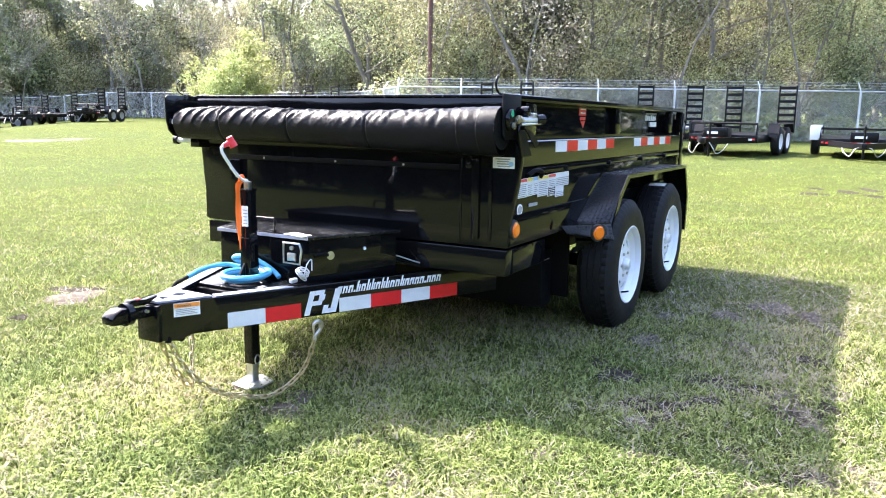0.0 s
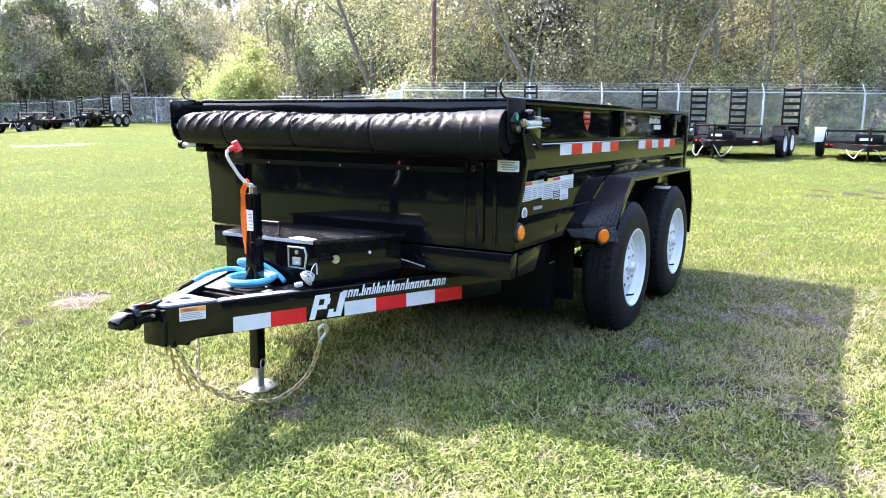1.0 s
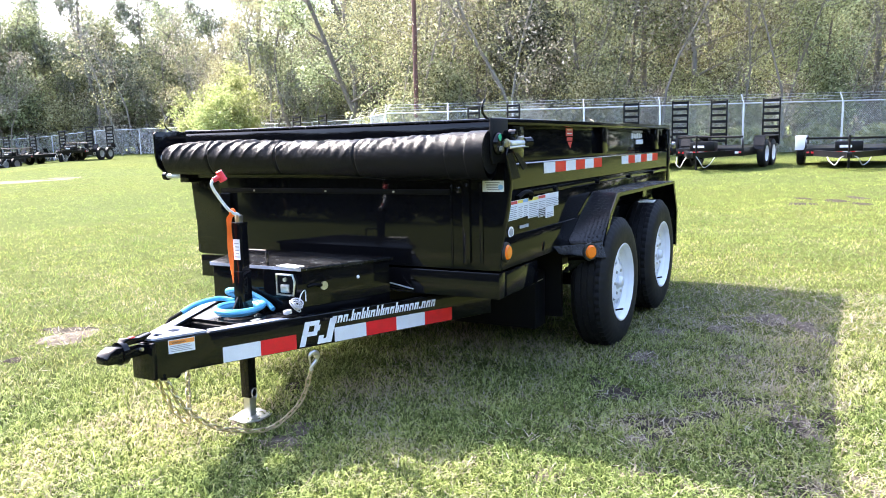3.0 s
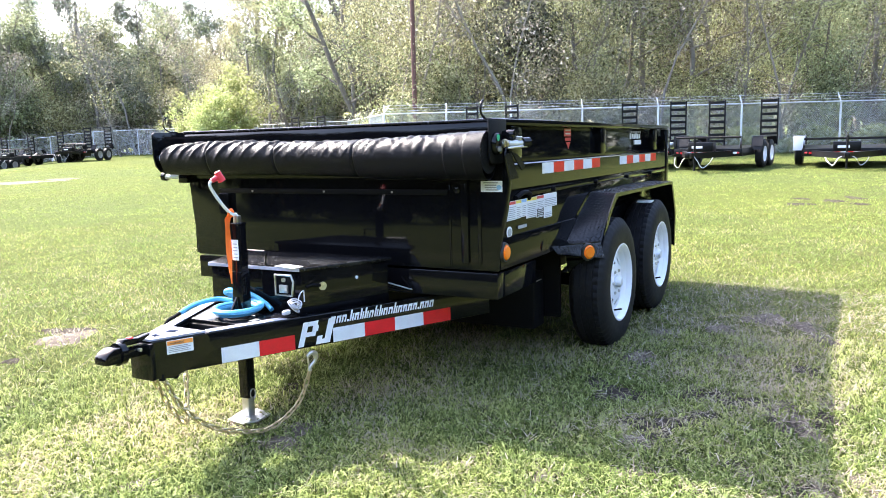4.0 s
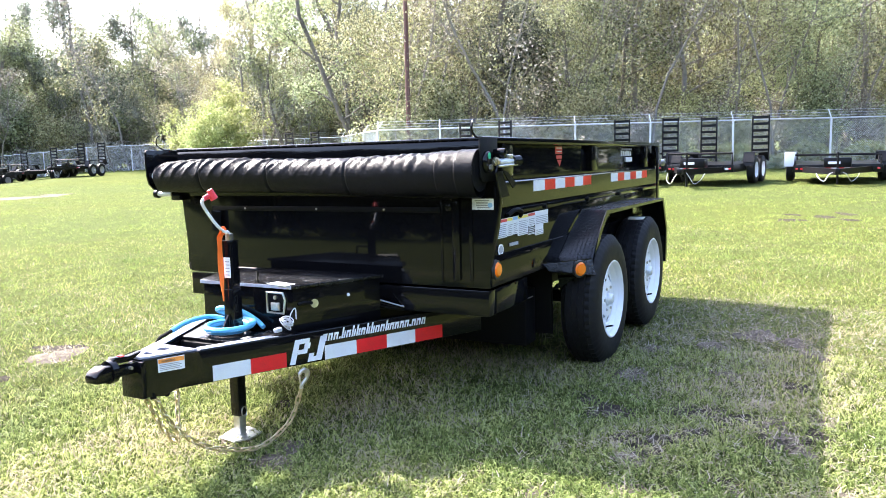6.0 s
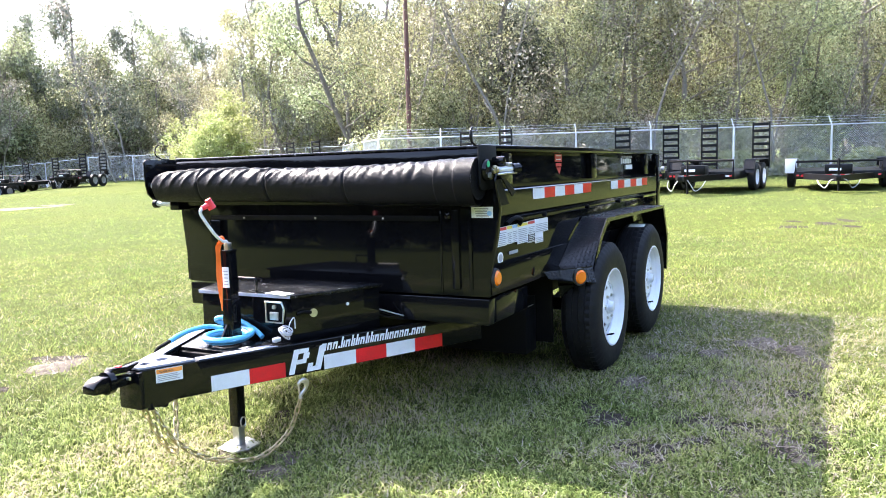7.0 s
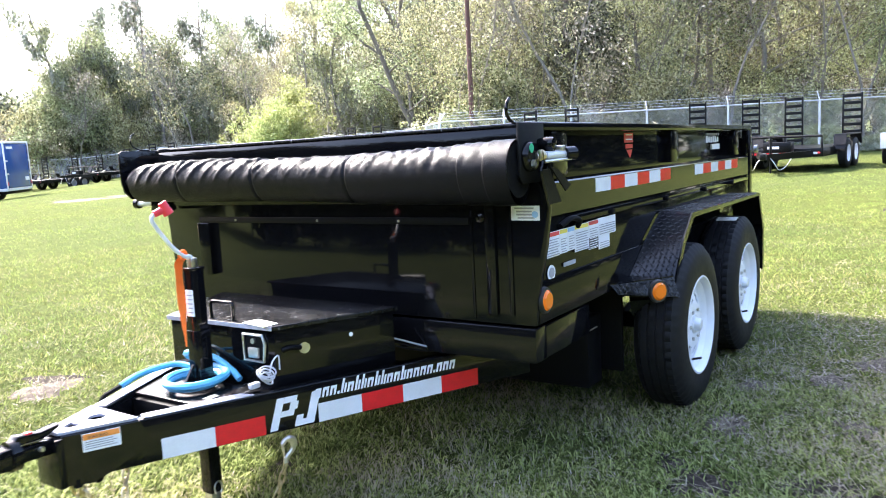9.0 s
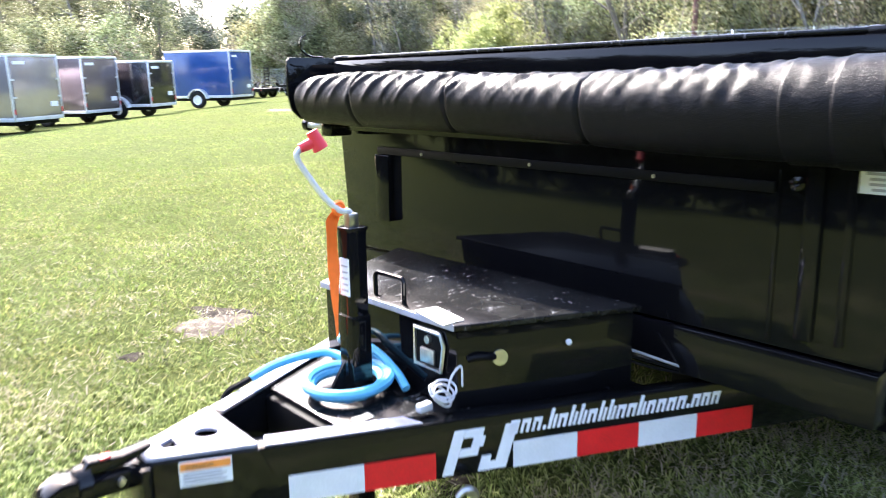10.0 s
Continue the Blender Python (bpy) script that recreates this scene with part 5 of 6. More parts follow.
def equipment_trailer(m, label, ramps=True, length=5.2, width=2.06, rail=True, deck=PAINT_FAR, rim=RIM, h=0.62, tall=1.34, front=0.38):
    """A flat trailer, its tongue towards -y, its deck from y=0 to y=length; x is its width."""
    t = empty("equipment_trailer", m, label, "trailer", "flat trailers in the yard")
    w = width / 2
    part("deck", box(-w, w, 0.1, length, h - 0.05, h, 0.005), deck, t, "plank deck")
    for s in (-1, 1):
        part("side_rail", box(s * w - 0.04, s * w + 0.04, 0, length, h - 0.17, h + 0.02, 0.005), PAINT_FAR, t)
        part("tongue_beam", prism([(s * (w - 0.25), 0.05), (s * (w - 0.15), 0.05), (s * 0.06, -1.5), (s * 0.0, -1.5)], "z", h - 0.17, h - 0.03), PAINT_FAR, t)
        fx = s * (w + 0.16)
        y0 = length * 0.52
        prof = [(y0 - 0.75, h + 0.05), (y0 - 0.62, h + 0.30), (y0 + 0.95, h + 0.30), (y0 + 1.1, h + 0.05)]
        inner = [(y0 - 0.69, h + 0.05), (y0 - 0.59, h + 0.27), (y0 + 0.92, h + 0.27), (y0 + 1.04, h + 0.05)]
        part("fender", prism(prof + inner[::-1], "x", s * w + s * 0.02, s * w + s * 0.27), PAINT_FAR, t)
        part("fender_front", quad((s * w, y0 - 0.75, h - 0.05), (s * (w + 0.27), y0 - 0.75, h - 0.05), (s * (w + 0.27), y0 - 0.62, h + 0.30), (s * w, y0 - 0.62, h + 0.30), 0.006), PAINT_FAR, t, "", False)
        for k in (0, 1):
            wheel_far_x(t, fx, y0 - 0.28 + 0.80 * k, 0.355, 0.355, s, rim)
        part("marker_lamp", box(s * (w - 0.05) - 0.03, s * (w - 0.05) + 0.03, -0.015, -0.004, h - 0.10, h - 0.06, 0.003), VINYL_RED, t, "red lamp")
    part("head_beam", box(-w, w, -0.003, 0.09, h - 0.17, h + 0.02, 0.005), PAINT_FAR, t)
    for k in range(10):
        part("reflective_tape", box(-w + 0.12 + 0.14 * k, -w + 0.26 + 0.14 * k, -0.008, -0.0045, h - 0.11, h - 0.06, 0), TAPE_WHITE if k % 2 else TAPE_RED, t)
    if rail:
        part("front_rail", sweep([(-w, 0.05, h), (-w, 0.05, h + front), (w, 0.05, h + front), (w, 0.05, h)], 0.03, 6), PAINT_FAR, t)
        part("rail_post", box(-0.03, 0.03, 0.02, 0.08, h, h + front - 0.02, 0.003), PAINT_FAR, t)
    if ramps:
        for s in (-1, 1):
            cx = s * (w - 0.08)
            r = part("ramp", box(cx - 0.24, cx - 0.20, length - 0.06, length, h, h + tall, 0.003), PAINT_FAR, t, "upright ladder ramp")
            part("stile", box(cx + 0.20, cx + 0.24, length - 0.06, length, h, h + tall, 0.003), PAINT_FAR, r)
            for k in range(7):
                z = h + 0.07 * tall + k * 0.142 * tall
                part("rung", box(cx - 0.199, cx + 0.199, length - 0.07, length - 0.01, z, z + 0.075, 0.003), PAINT_FAR, r)
    part("tongue_jack", rod((0.0, -1.05, 0.05), (0.0, -1.05, h + 0.35), 0.026, n=10), PAINT_FAR, t)
    part("tool_tray", box(-0.30, 0.30, -0.62, -0.30, h - 0.03, h + 0.20, 0.02), PAINT_FAR, t, "black tool tray")
    part("white_label", box(-0.20, 0.06, -0.626, -0.622, h + 0.05, h + 0.11, 0), VINYL_WHITE, t)
    for s in (-1, 1):
        part("safety_chain", sweep(smooth_line([(s * 0.10, -1.4, h - 0.12), (s * 0.18, -1.42, 0.30), (s * 0.28, -1.38, 0.14), (s * 0.40, -1.3, 0.22), (s * 0.45, -1.1, h - 0.15)], 5), 0.010, 6), STEEL, t, "grey chain")
    part("coupler", box(-0.06, 0.06, -1.66, -1.46, h - 0.15, h - 0.02, 0.02), PAINT_FAR, t)
    return t


def place(bearing, d, turn):
    x, y = at0((bearing - 784) / FOCAL * d, d)
    return pose(x, y, gz(x, y), 0, 0, turn)


equipment_trailer(place(1271, 19.4, -96), "black equipment trailer with upright ramps, parked by the fence", length=3.5, width=1.6, h=0.52, tall=1.30, front=0.30)
equipment_trailer(place(1149, 20.5, -83), "black equipment trailer with upright ramps and tool tray", length=3.4, width=1.6, h=0.54, tall=1.31, front=0.30)
LOW = equipment_trailer(place(1519, 18.8, -88), "low black utility trailer with front rail", ramps=False, length=3.6, width=1.9, h=0.46, front=0.26)
# sunlight on the fender's end, painted as a white panel
part("lit_fender_face", box(-1.24, -0.955, 1.10, 1.118, 0.40, 0.78, 0.006), VINYL_WHITE, LOW, "white panel for the sunlit fender face")
equipment_trailer(place(768, 22.7, -96), "black equipment trailer with upright ramps behind the dump trailer", length=4.0, width=1.7)
equipment_trailer(place(446, 30.7, -96), "black equipment trailer with upright ramps near the corner fence", length=4.0, width=1.7)
equipment_trailer(place(58, 43.5, -78), "black equipment trailer with upright ramps on the far lawn", length=4.6, width=2.2, rim=RIM_FAR)
equipment_trailer(place(162, 44.5, -72), "black trailer with pale weathered plank deck on the far lawn", length=2.3, width=1.5, deck=DECK_WOOD, rim=RIM_FAR)
equipment_trailer(place(-50, 43.5, -78), "black equipment trailer with upright ramps on the far lawn", length=4.6, width=2.2, rim=RIM_FAR)
equipment_trailer(place(-160, 44, -78), "black flat trailer on the far lawn", length=4.6, width=2.2, rim=RIM_FAR)


def at10(bearing, d):
    u = (bearing - 784) / FOCAL * d
    return (-1.425 + 0.7482 * u + 0.6634 * d, -1.330 - 0.6634 * u + 0.7482 * d)


def cargo_trailer(bearing, d, skin, label, length, width, height):
    """An enclosed trailer; its rear ramp door faces its own +y."""
    x, y = at10(bearing, d)
    t = empty("cargo_trailer", pose(x, y, gz(x, y), 0, 0, 213.9), label, "trailer", "enclosed cargo trailers in a row")
    w, l, z0 = width / 2, length / 2, 0.46
    body = part("body", box(-w, w, -l, l - 0.03, z0, height, 0.03), skin, t)
    part("roof_trim", box(-w - 0.012, w + 0.012, -l - 0.012, l, height - 0.07, height + 0.012, 0.02), GALV, t, "bright metal roof trim")
    part("lower_trim", box(-w - 0.010, w + 0.010, -l - 0.010, l - 0.001, z0 - 0.05, z0 + 0.06, 0.008), GALV, t)
    door = part("rear_door", box(-w + 0.09, w - 0.09, l - 0.028, l + 0.012, z0 + 0.10, height - 0.13, 0.008), skin, t, "rear ramp door")
    for s in (-1, 1):
        part("door_post", box(s * w - s * 0.05, s * w + s * 0.004, l - 0.035, l + 0.010, z0, height - 0.02, 0.006), GALV, t)
        for z in (1.05, 1.55):
            part("latch", box(s * (w - 0.16), s * (w - 0.03), l + 0.0125, l + 0.035, z, z + 0.05, 0.006), GALV, door)
        part("tail_lamp", box(s * (w - 0.075), s * (w - 0.02), l + 0.011, l + 0.022, 0.62, 0.76, 0.006), VINYL_RED, t, "red tail lamp")
        fen = [(0.46 * math.cos(a), 0.34 + 0.46 * math.sin(a)) for a in np.linspace(0.12, 3.02, 15)]
        fen += [(0.40 * math.cos(a), 0.34 + 0.40 * math.sin(a)) for a in np.linspace(3.02, 0.12, 15)]
        part("fender", prism([(u, v) for u, v in fen], "x", s * w + s * 0.002, s * (w + 0.20)), GALV, t, "bright arched fender")
        wheel_far_x(t, s * (w + 0.09), 0.0, 0.34, 0.34, s)
        part("side_marker", box(s * w + s * 0.0105, s * w + s * 0.02, -l + 0.2, -l + 0.3, z0 + 0.1, z0 + 0.14, 0.002), AMBER, t, "amber marker")
        for k in range(1, int(length / 0.6)):
            part("panel_seam", box(s * w - s * 0.001, s * w + s * 0.003, -l + 0.6 * k - 0.008, -l + 0.6 * k + 0.008, z0 + 0.061, height - 0.071, 0), skin, t)
    part("header_label", box(w - 0.62, w - 0.18, l + 0.0125, l + 0.016, height - 0.28, height - 0.19, 0), VINYL_WHITE, door, "white label")
    part("plate_bar", box(-w + 0.2, -w + 0.5, l + 0.0125, l + 0.018, 0.78, 0.93, 0), VINYL_WHITE, door, "white plate")
    part("axle_frame", box(-w + 0.1, w - 0.1, -l + 0.05, l - 0.1, 0.30, z0 - 0.051, 0.01), PAINT_DULL, t)
    part("tongue", prism([(-0.45, -l), (0.45, -l), (0.05, -l - 1.1), (-0.05, -l - 1.1)], "z", 0.40, 0.48), PAINT_DULL, t)
    return t


def sheet_metal(name, color, metal=0.0):
    m = plain(name, color, 0.16, metal, 3, 0.10, 0.06, 0.01)
    bsdf(m).inputs["Specular IOR Level"].default_value = 0.9
    return m


cargo_trailer(388, 33.5, sheet_metal("blue_sheet_metal", (0.012, 0.06, 0.24)), "glossy blue enclosed cargo trailer on the lawn", 3.0, 1.83, 2.32)
cargo_trailer(252, 29.0, sheet_metal("black_sheet_metal", (0.012, 0.012, 0.018)), "black enclosed cargo trailer on the lawn", 2.6, 1.55, 2.02)
cargo_trailer(136, 27.2, sheet_metal("bronze_sheet_metal", (0.24, 0.20, 0.21), 0.55), "bronze-grey enclosed cargo trailer on the lawn", 3.0, 1.83, 2.26)
cargo_trailer(14, 23.3, sheet_metal("silver_sheet_metal", (0.47, 0.43, 0.47), 0.6), "silver enclosed cargo trailer on the lawn", 3.0, 1.95, 2.28)


# ---- woods ----
def limb_mesh(name, limbs, mat):
    V, F = [], []
    for pts, r0, r1, n in limbs:
        k0 = len(V)
        for i, p in enumerate(pts):
            d = (pts[min(i + 1, len(pts) - 1)] - pts[max(i - 1, 0)]).normalized()
            s = d.orthogonal().normalized()
            t = d.cross(s)
            r = r0 + (r1 - r0) * i / (len(pts) - 1)
            V += [p + r * (math.cos(a) * s + math.sin(a) * t) for a in (2 * math.pi * j / n for j in range(n))]
        for i in range(len(pts) - 1):
            for j in range(n):
                a, b = k0 + i * n + j, k0 + i * n + (j + 1) % n
                F.append((a, b, b + n, a + n))
    return raw(name, V, F, mat, False, True)


def leaf_quads(centres, size, rng, flat=0.0):
    """Leaves as small bent four-cornered blades."""
    n = len(centres)
    d = rng.normal(size=(n, 3))
    d[:, 2] *= 1 - flat
    d /= np.linalg.norm(d, axis=1, keepdims=True)
    e = np.cross(d, rng.normal(size=(n, 3)))
    e /= np.linalg.norm(e, axis=1, keepdims=True)
    s = size * rng.uniform(0.6, 1.4, size=(n, 1))
    V = np.stack([centres - d * s * 0.5 + e * s * 0.36, centres + d * s * 0.5, centres - d * s * 0.5 - e * s * 0.36], 1)
    return V.reshape(-1, 3), np.arange(3 * n).reshape(-1, 3)


def tree_meshes(seed, height, spread, n_leaves, leaf, leaf_mat, bark, low=0.25, clump=0.45, lean=0.0, moss=0, thick=1.0, per_clump=22, loose=0.25):
    rnd, rng = random.Random(seed), np.random.RandomState(seed)
    limbs, tips = [], []

    def grow(p, d, length, r, level):
        pts, q = [p], p
        n = (8, 5, 3, 2)[level]
        for i in range(n):
            d = (d + Vector((rnd.gauss(0, 0.16), rnd.gauss(0, 0.16), rnd.gauss(0.06, 0.10) if level else 0.12))).normalized()
            q = q + d * length / n
            pts.append(q)
        limbs.append((pts, r, r * (0.35 if level < 2 else 0.2), (7, 5, 3, 3)[level]))
        if level >= 1:
            tips.extend(pts[1:] if level > 1 else pts[2:])
        if level < (3 if height > 4.5 else 2):
            kids = (9, 4, 1)[level]
            for k in range(kids):
                t = low + (1 - low) * (k + rnd.random()) / kids if level == 0 else rnd.uniform(0.35, 1.0)
                i = min(int(t * n), n - 1)
                b = pts[i].lerp(pts[i + 1], t * n - i)
                a = rnd.uniform(0, 6.28)
                out = Vector((math.cos(a), math.sin(a), rnd.uniform(0.25, 0.9))).normalized() if level == 0 else (d + Vector((rnd.gauss(0, 0.7), rnd.gauss(0, 0.7), rnd.gauss(0.2, 0.5)))).normalized()
                L = spread * (1.1 - 0.55 * t) * rnd.uniform(0.6, 1.2) if level == 0 else length * rnd.uniform(0.4, 0.65)
                grow(b, out, L, r * (0.42 if level == 0 else 0.5), level + 1)

    grow(Vector((0, 0, -0.2)), Vector((lean, rnd.gauss(0, 0.04), 1)).normalized(), height, (height * 0.009 + 0.03) * thick, 0)
    tips_np = np.array([tuple(t) for t in tips])
    n_clumps = max(8, n_leaves // per_clump)
    c = tips_np[rng.randint(0, len(tips_np), n_clumps)] + rng.normal(size=(n_clumps, 3)) * loose
    cc = c[rng.randint(0, len(c), n_leaves)] + rng.normal(size=(n_leaves, 3)) * clump * np.array([0.85, 0.85, 0.62])
    V, F = leaf_quads(cc, leaf, rng)
    trunk = limb_mesh("trunk", limbs, bark)
    crown = raw("crown", V, F, leaf_mat, False)
    hang = None
    if moss:
        b = tips_np[rng.randint(0, len(tips_np), moss)]
        k = 12
        pts = np.repeat(b, k, 0) + np.stack([rng.normal(0, 0.07, moss * k), rng.normal(0, 0.07, moss * k), -rng.uniform(0, 0.9, moss * k)], -1)
        V, F = leaf_quads(pts, 0.26, rng)
        V = V.reshape(-1, 3, 3)
        mid = V.mean(1, keepdims=True)
        V = mid + (V - mid) * np.array([0.35, 0.35, 1.0])
        hang = raw("moss", V.reshape(-1, 3), F, MOSS, False)
    return trunk, crown, hang


KINDS = {
    "yellow": [tree_meshes(11, 11, 3.2, 11500, 0.092, LEAF_YELLOW, BARK, 0.18, 0.34), tree_meshes(12, 12, 3.6, 12000, 0.092, LEAF_YELLOW, BARK_PALE, 0.12, 0.34), tree_meshes(13, 9, 3.0, 10500, 0.088, LEAF_YELLOW, BARK, 0.08, 0.32)],
    "green": [tree_meshes(21, 10, 3.2, 12000, 0.092, LEAF_GREEN, BARK, 0.10, 0.34), tree_meshes(22, 12, 3.4, 12000, 0.092, LEAF_GREEN, BARK, 0.15, 0.34)],
    "dark": [tree_meshes(31, 9, 3.0, 9500, 0.125, LEAF_DARK, BARK, 0.08, 0.36), tree_meshes(32, 12, 3.2, 10000, 0.13, LEAF_DARK, BARK, 0.12, 0.36)],
    "mossy": [tree_meshes(41, 13, 2.8, 9500, 0.135, LEAF_GREEN, BARK, 0.15, 0.42, 0.06, 400, per_clump=14, loose=0.75), tree_meshes(42, 14, 3.0, 9500, 0.135, LEAF_DARK, BARK, 0.2, 0.42, -0.08, 430, per_clump=14, loose=0.75)],
    "bare": [tree_meshes(51, 11, 3.0, 3400, 0.088, LEAF_BROWN, BARK_PALE, 0.12, 0.45, 0, 0, 0.5), tree_meshes(52, 10, 3.2, 3400, 0.088, LEAF_YELLOW, BARK_PALE, 0.10, 0.45, 0, 0, 0.5)],
    "bright": [tree_meshes(61, 4.0, 2.4, 8200, 0.13, LEAF_BRIGHT, BARK, 0.05, 0.27, per_clump=70), tree_meshes(62, 7, 2.8, 7000, 0.18, LEAF_BRIGHT, BARK, 0.1, 0.45)],
    "sapling": [tree_meshes(81, 10, 1.5, 1200, 0.095, LEAF_BROWN, BARK_PALE, 0.3, 0.4, 0.05, 0, 0.45), tree_meshes(82, 9, 1.8, 1300, 0.095, LEAF_YELLOW, BARK_PALE, 0.25, 0.4, -0.08, 0, 0.4)],
    "hedge": [tree_meshes(91, 4.4, 2.2, 1600, 0.46, LEAF_HEDGE, BARK, 0.03, 0.5, per_clump=8)],
    "thicket": [tree_meshes(95, 4.4, 2.2, 2400, 0.30, LEAF_GREEN, BARK, 0.03, 0.46, per_clump=12), tree_meshes(96, 4.4, 2.2, 2400, 0.30, LEAF_DARK, BARK, 0.03, 0.46, per_clump=12)],
    "shrub": [tree_meshes(71, 3.2, 1.7, 4200, 0.115, LEAF_YELLOW, BARK, 0.03, 0.3), tree_meshes(72, 2.6, 1.6, 4000, 0.115, LEAF_BROWN, BARK, 0.03, 0.3), tree_meshes(73, 3.6, 1.7, 4200, 0.115, LEAF_GREEN, BARK_PALE, 0.03, 0.32)],
}
LABELS = {
    "yellow": "tall tree with thin yellow-green spring foliage",
    "green": "tall leafy green tree in the woods",
    "dark": "dense dark green evergreen tree in the woods",
    "mossy": "tall tree hung with grey moss",
    "bare": "half-bare tree with pale twiggy branches",
    "bright": "young tree with bright fresh green leaves",
    "sapling": "thin pale-barked young tree with few leaves",
    "hedge": "dense dark evergreen tree at the yard's edge",
    "thicket": "broad leafy tree deep in the woods",
    "shrub": "leafy shrub at the edge of the woods",
}
tree_rng = random.Random(5)


def plant(kind, x, y, scale=1.0, which=None):
    trunk, crown, hang = KINDS[kind][tree_rng.randrange(len(KINDS[kind])) if which is None else which]
    s = scale * tree_rng.uniform(0.88, 1.14)
    name = "shrub" if kind == "shrub" else "tree"
    t = empty(name, Matrix.LocRotScale((x, y, gz(x, y)), Euler((0, 0, tree_rng.uniform(0, 6.28))), (s, s, s)), LABELS[kind], name, "woods behind the fence")
    for nm, me in (("trunk", trunk), ("crown", crown), ("moss", hang)):
        if me:
            new(nm, me).parent = t
    return t


def belt(bearing0, bearing1, d0, d1, count, kinds, s0=0.9, s1=1.15):
    for k in range(count):
        bearing = bearing0 + (bearing1 - bearing0) * (k + tree_rng.random()) / count
        d = tree_rng.uniform(d0, d1)
        plant(tree_rng.choice(kinds), *at0((bearing - 784) / FOCAL * d, d), tree_rng.uniform(s0, s1))


# right-hand woods
belt(690, 1760, 31.8, 35, 21, ["yellow", "bare", "bare", "green", "yellow", "bare"], 0.75, 1.1)
belt(660, 1780, 34, 40, 15, ["yellow", "green", "dark", "bare", "yellow"], 0.85, 1.15)
belt(640, 1800, 41, 48, 12, ["green", "bare", "yellow", "dark"], 0.95, 1.25)
belt(640, 1800, 50, 60, 16, ["yellow", "green", "dark"], 1.2, 1.5)
belt(690, 1620, 30.4, 33.0, 12, ["sapling"], 0.8, 1.2)
belt(200, 700, 50, 60, 9, ["sapling"], 1.0, 1.4)
belt(690, 1760, 31, 33.6, 22, ["shrub"], 0.6, 1.0)
belt(640, 1800, 57, 66, 20, ["thicket"], 2.0, 2.6)
# middle and left-hand woods
belt(-60, 700, 70, 82, 30, ["thicket"], 1.4, 1.9)
belt(330, 720, 46, 56, 13, ["bare", "bare", "yellow", "bare", "mossy"], 0.68, 0.88)
belt(330, 720, 56, 70, 13, ["green", "mossy", "yellow", "dark"], 0.78, 1.02)
belt(-10, 360, 60, 70, 19, ["mossy", "mossy", "bare", "green"], 0.75, 0.98)
belt(-20, 150, 58, 66, 4, ["mossy", "bare"], 0.75, 1.0)
belt(-60, 700, 60, 66, 34, ["shrub"], 1.1, 1.9)
belt(-420, -20, 66, 74, 14, ["shrub", "shrub", "dark"], 0.9, 1.3)
belt(-500, 700, 68, 80, 10, ["dark", "green", "shrub"], 0.55, 0.75)
belt(-950, -260, 58, 72, 26, ["yellow", "green", "yellow", "bare"], 0.95, 1.25)
belt(-950, -300, 52, 58, 20, ["shrub"], 1.0, 1.8)
belt(-1000, -190, 70, 80, 24, ["yellow", "green", "yellow", "mossy"], 1.15, 1.45)
for bearing, d, s, w in ((398, 42, 0.82, 0), (425, 43.5, 0.92, 0), (360, 44, 0.62, 0)):
    plant("bright", *at0((bearing - 784) / FOCAL * d, d), s, w)

# woods on the other sides of the yard
for k in range(50):
    a, d = radians(106 + 4.9 * k), tree_rng.uniform(27, 34)
    plant("hedge", -2.7 + d * math.cos(a), -2.1 + d * math.sin(a), tree_rng.uniform(1.5, 2.2))


# tall weeds along the fence
def weeds():
    rng = np.random.RandomState(21)
    n = 36000
    bearing, d = rng.uniform(700, 2100, n), 28.45 + rng.gamma(1.6, 0.7, n)
    u = (bearing - 784) / FOCAL * d
    x, y = at0(u, d)
    lump = 0.35 + 0.65 * np.abs(np.sin(bearing * 0.021 + 1.3 * np.sin(bearing * 0.008)))
    z = ground_z(x, y) + rng.uniform(0, 0.95, n) * lump
    V, F = leaf_quads(np.stack([x, y, z], -1), 0.17, rng)
    tagged(raw("weeds", V, F, LEAF_BRIGHT), "tall bright green weeds along the fence foot", "weeds", kind="stuff")


weeds()


# ---- bare patches in the lawn: x, y, half width, half depth ----
SANDY = [(1.06, -1.22, 0.089, 0.099), (2.11, -1.72, 0.096, 0.134), (2.00, -1.93, 0.057, 0.096), (1.70, -2.05, 0.048, 0.116), (1.18, -1.67, 0.049, 0.098), (0.01, -1.48, 0.071, 0.061),
         (0.46, -1.99, 0.080, 0.159), (0.69, -2.16, 0.049, 0.099), (-0.25, -1.53, 0.061, 0.051), (-0.11, -1.89, 0.050, 0.050), (-0.15, -2.14, 0.071, 0.081), (-0.35, -1.96, 0.071, 0.061)]
SANDY_LEFT = [(-0.33, -1.77, 0.061, 0.061), (-0.08, -2.25, 0.050, 0.141), (0.08, 2.05, 0.10, 0.17), (-0.46, -0.21, 0.062, 0.072), (-0.62, -0.25, 0.093, 0.083), (-0.86, -0.92, 0.073, 0.062),
              (1.57, -1.21, 0.058, 0.078), (1.74, -1.52, 0.077, 0.087), (-0.56, 0.06, 0.083, 0.104), (-1.12, -0.02, 0.053, 0.053), (-0.42, -1.26, 0.061, 0.061), (11.43, 20.00, 0.818, 0.578),
              (12.90, 20.24, 0.512, 0.419)]
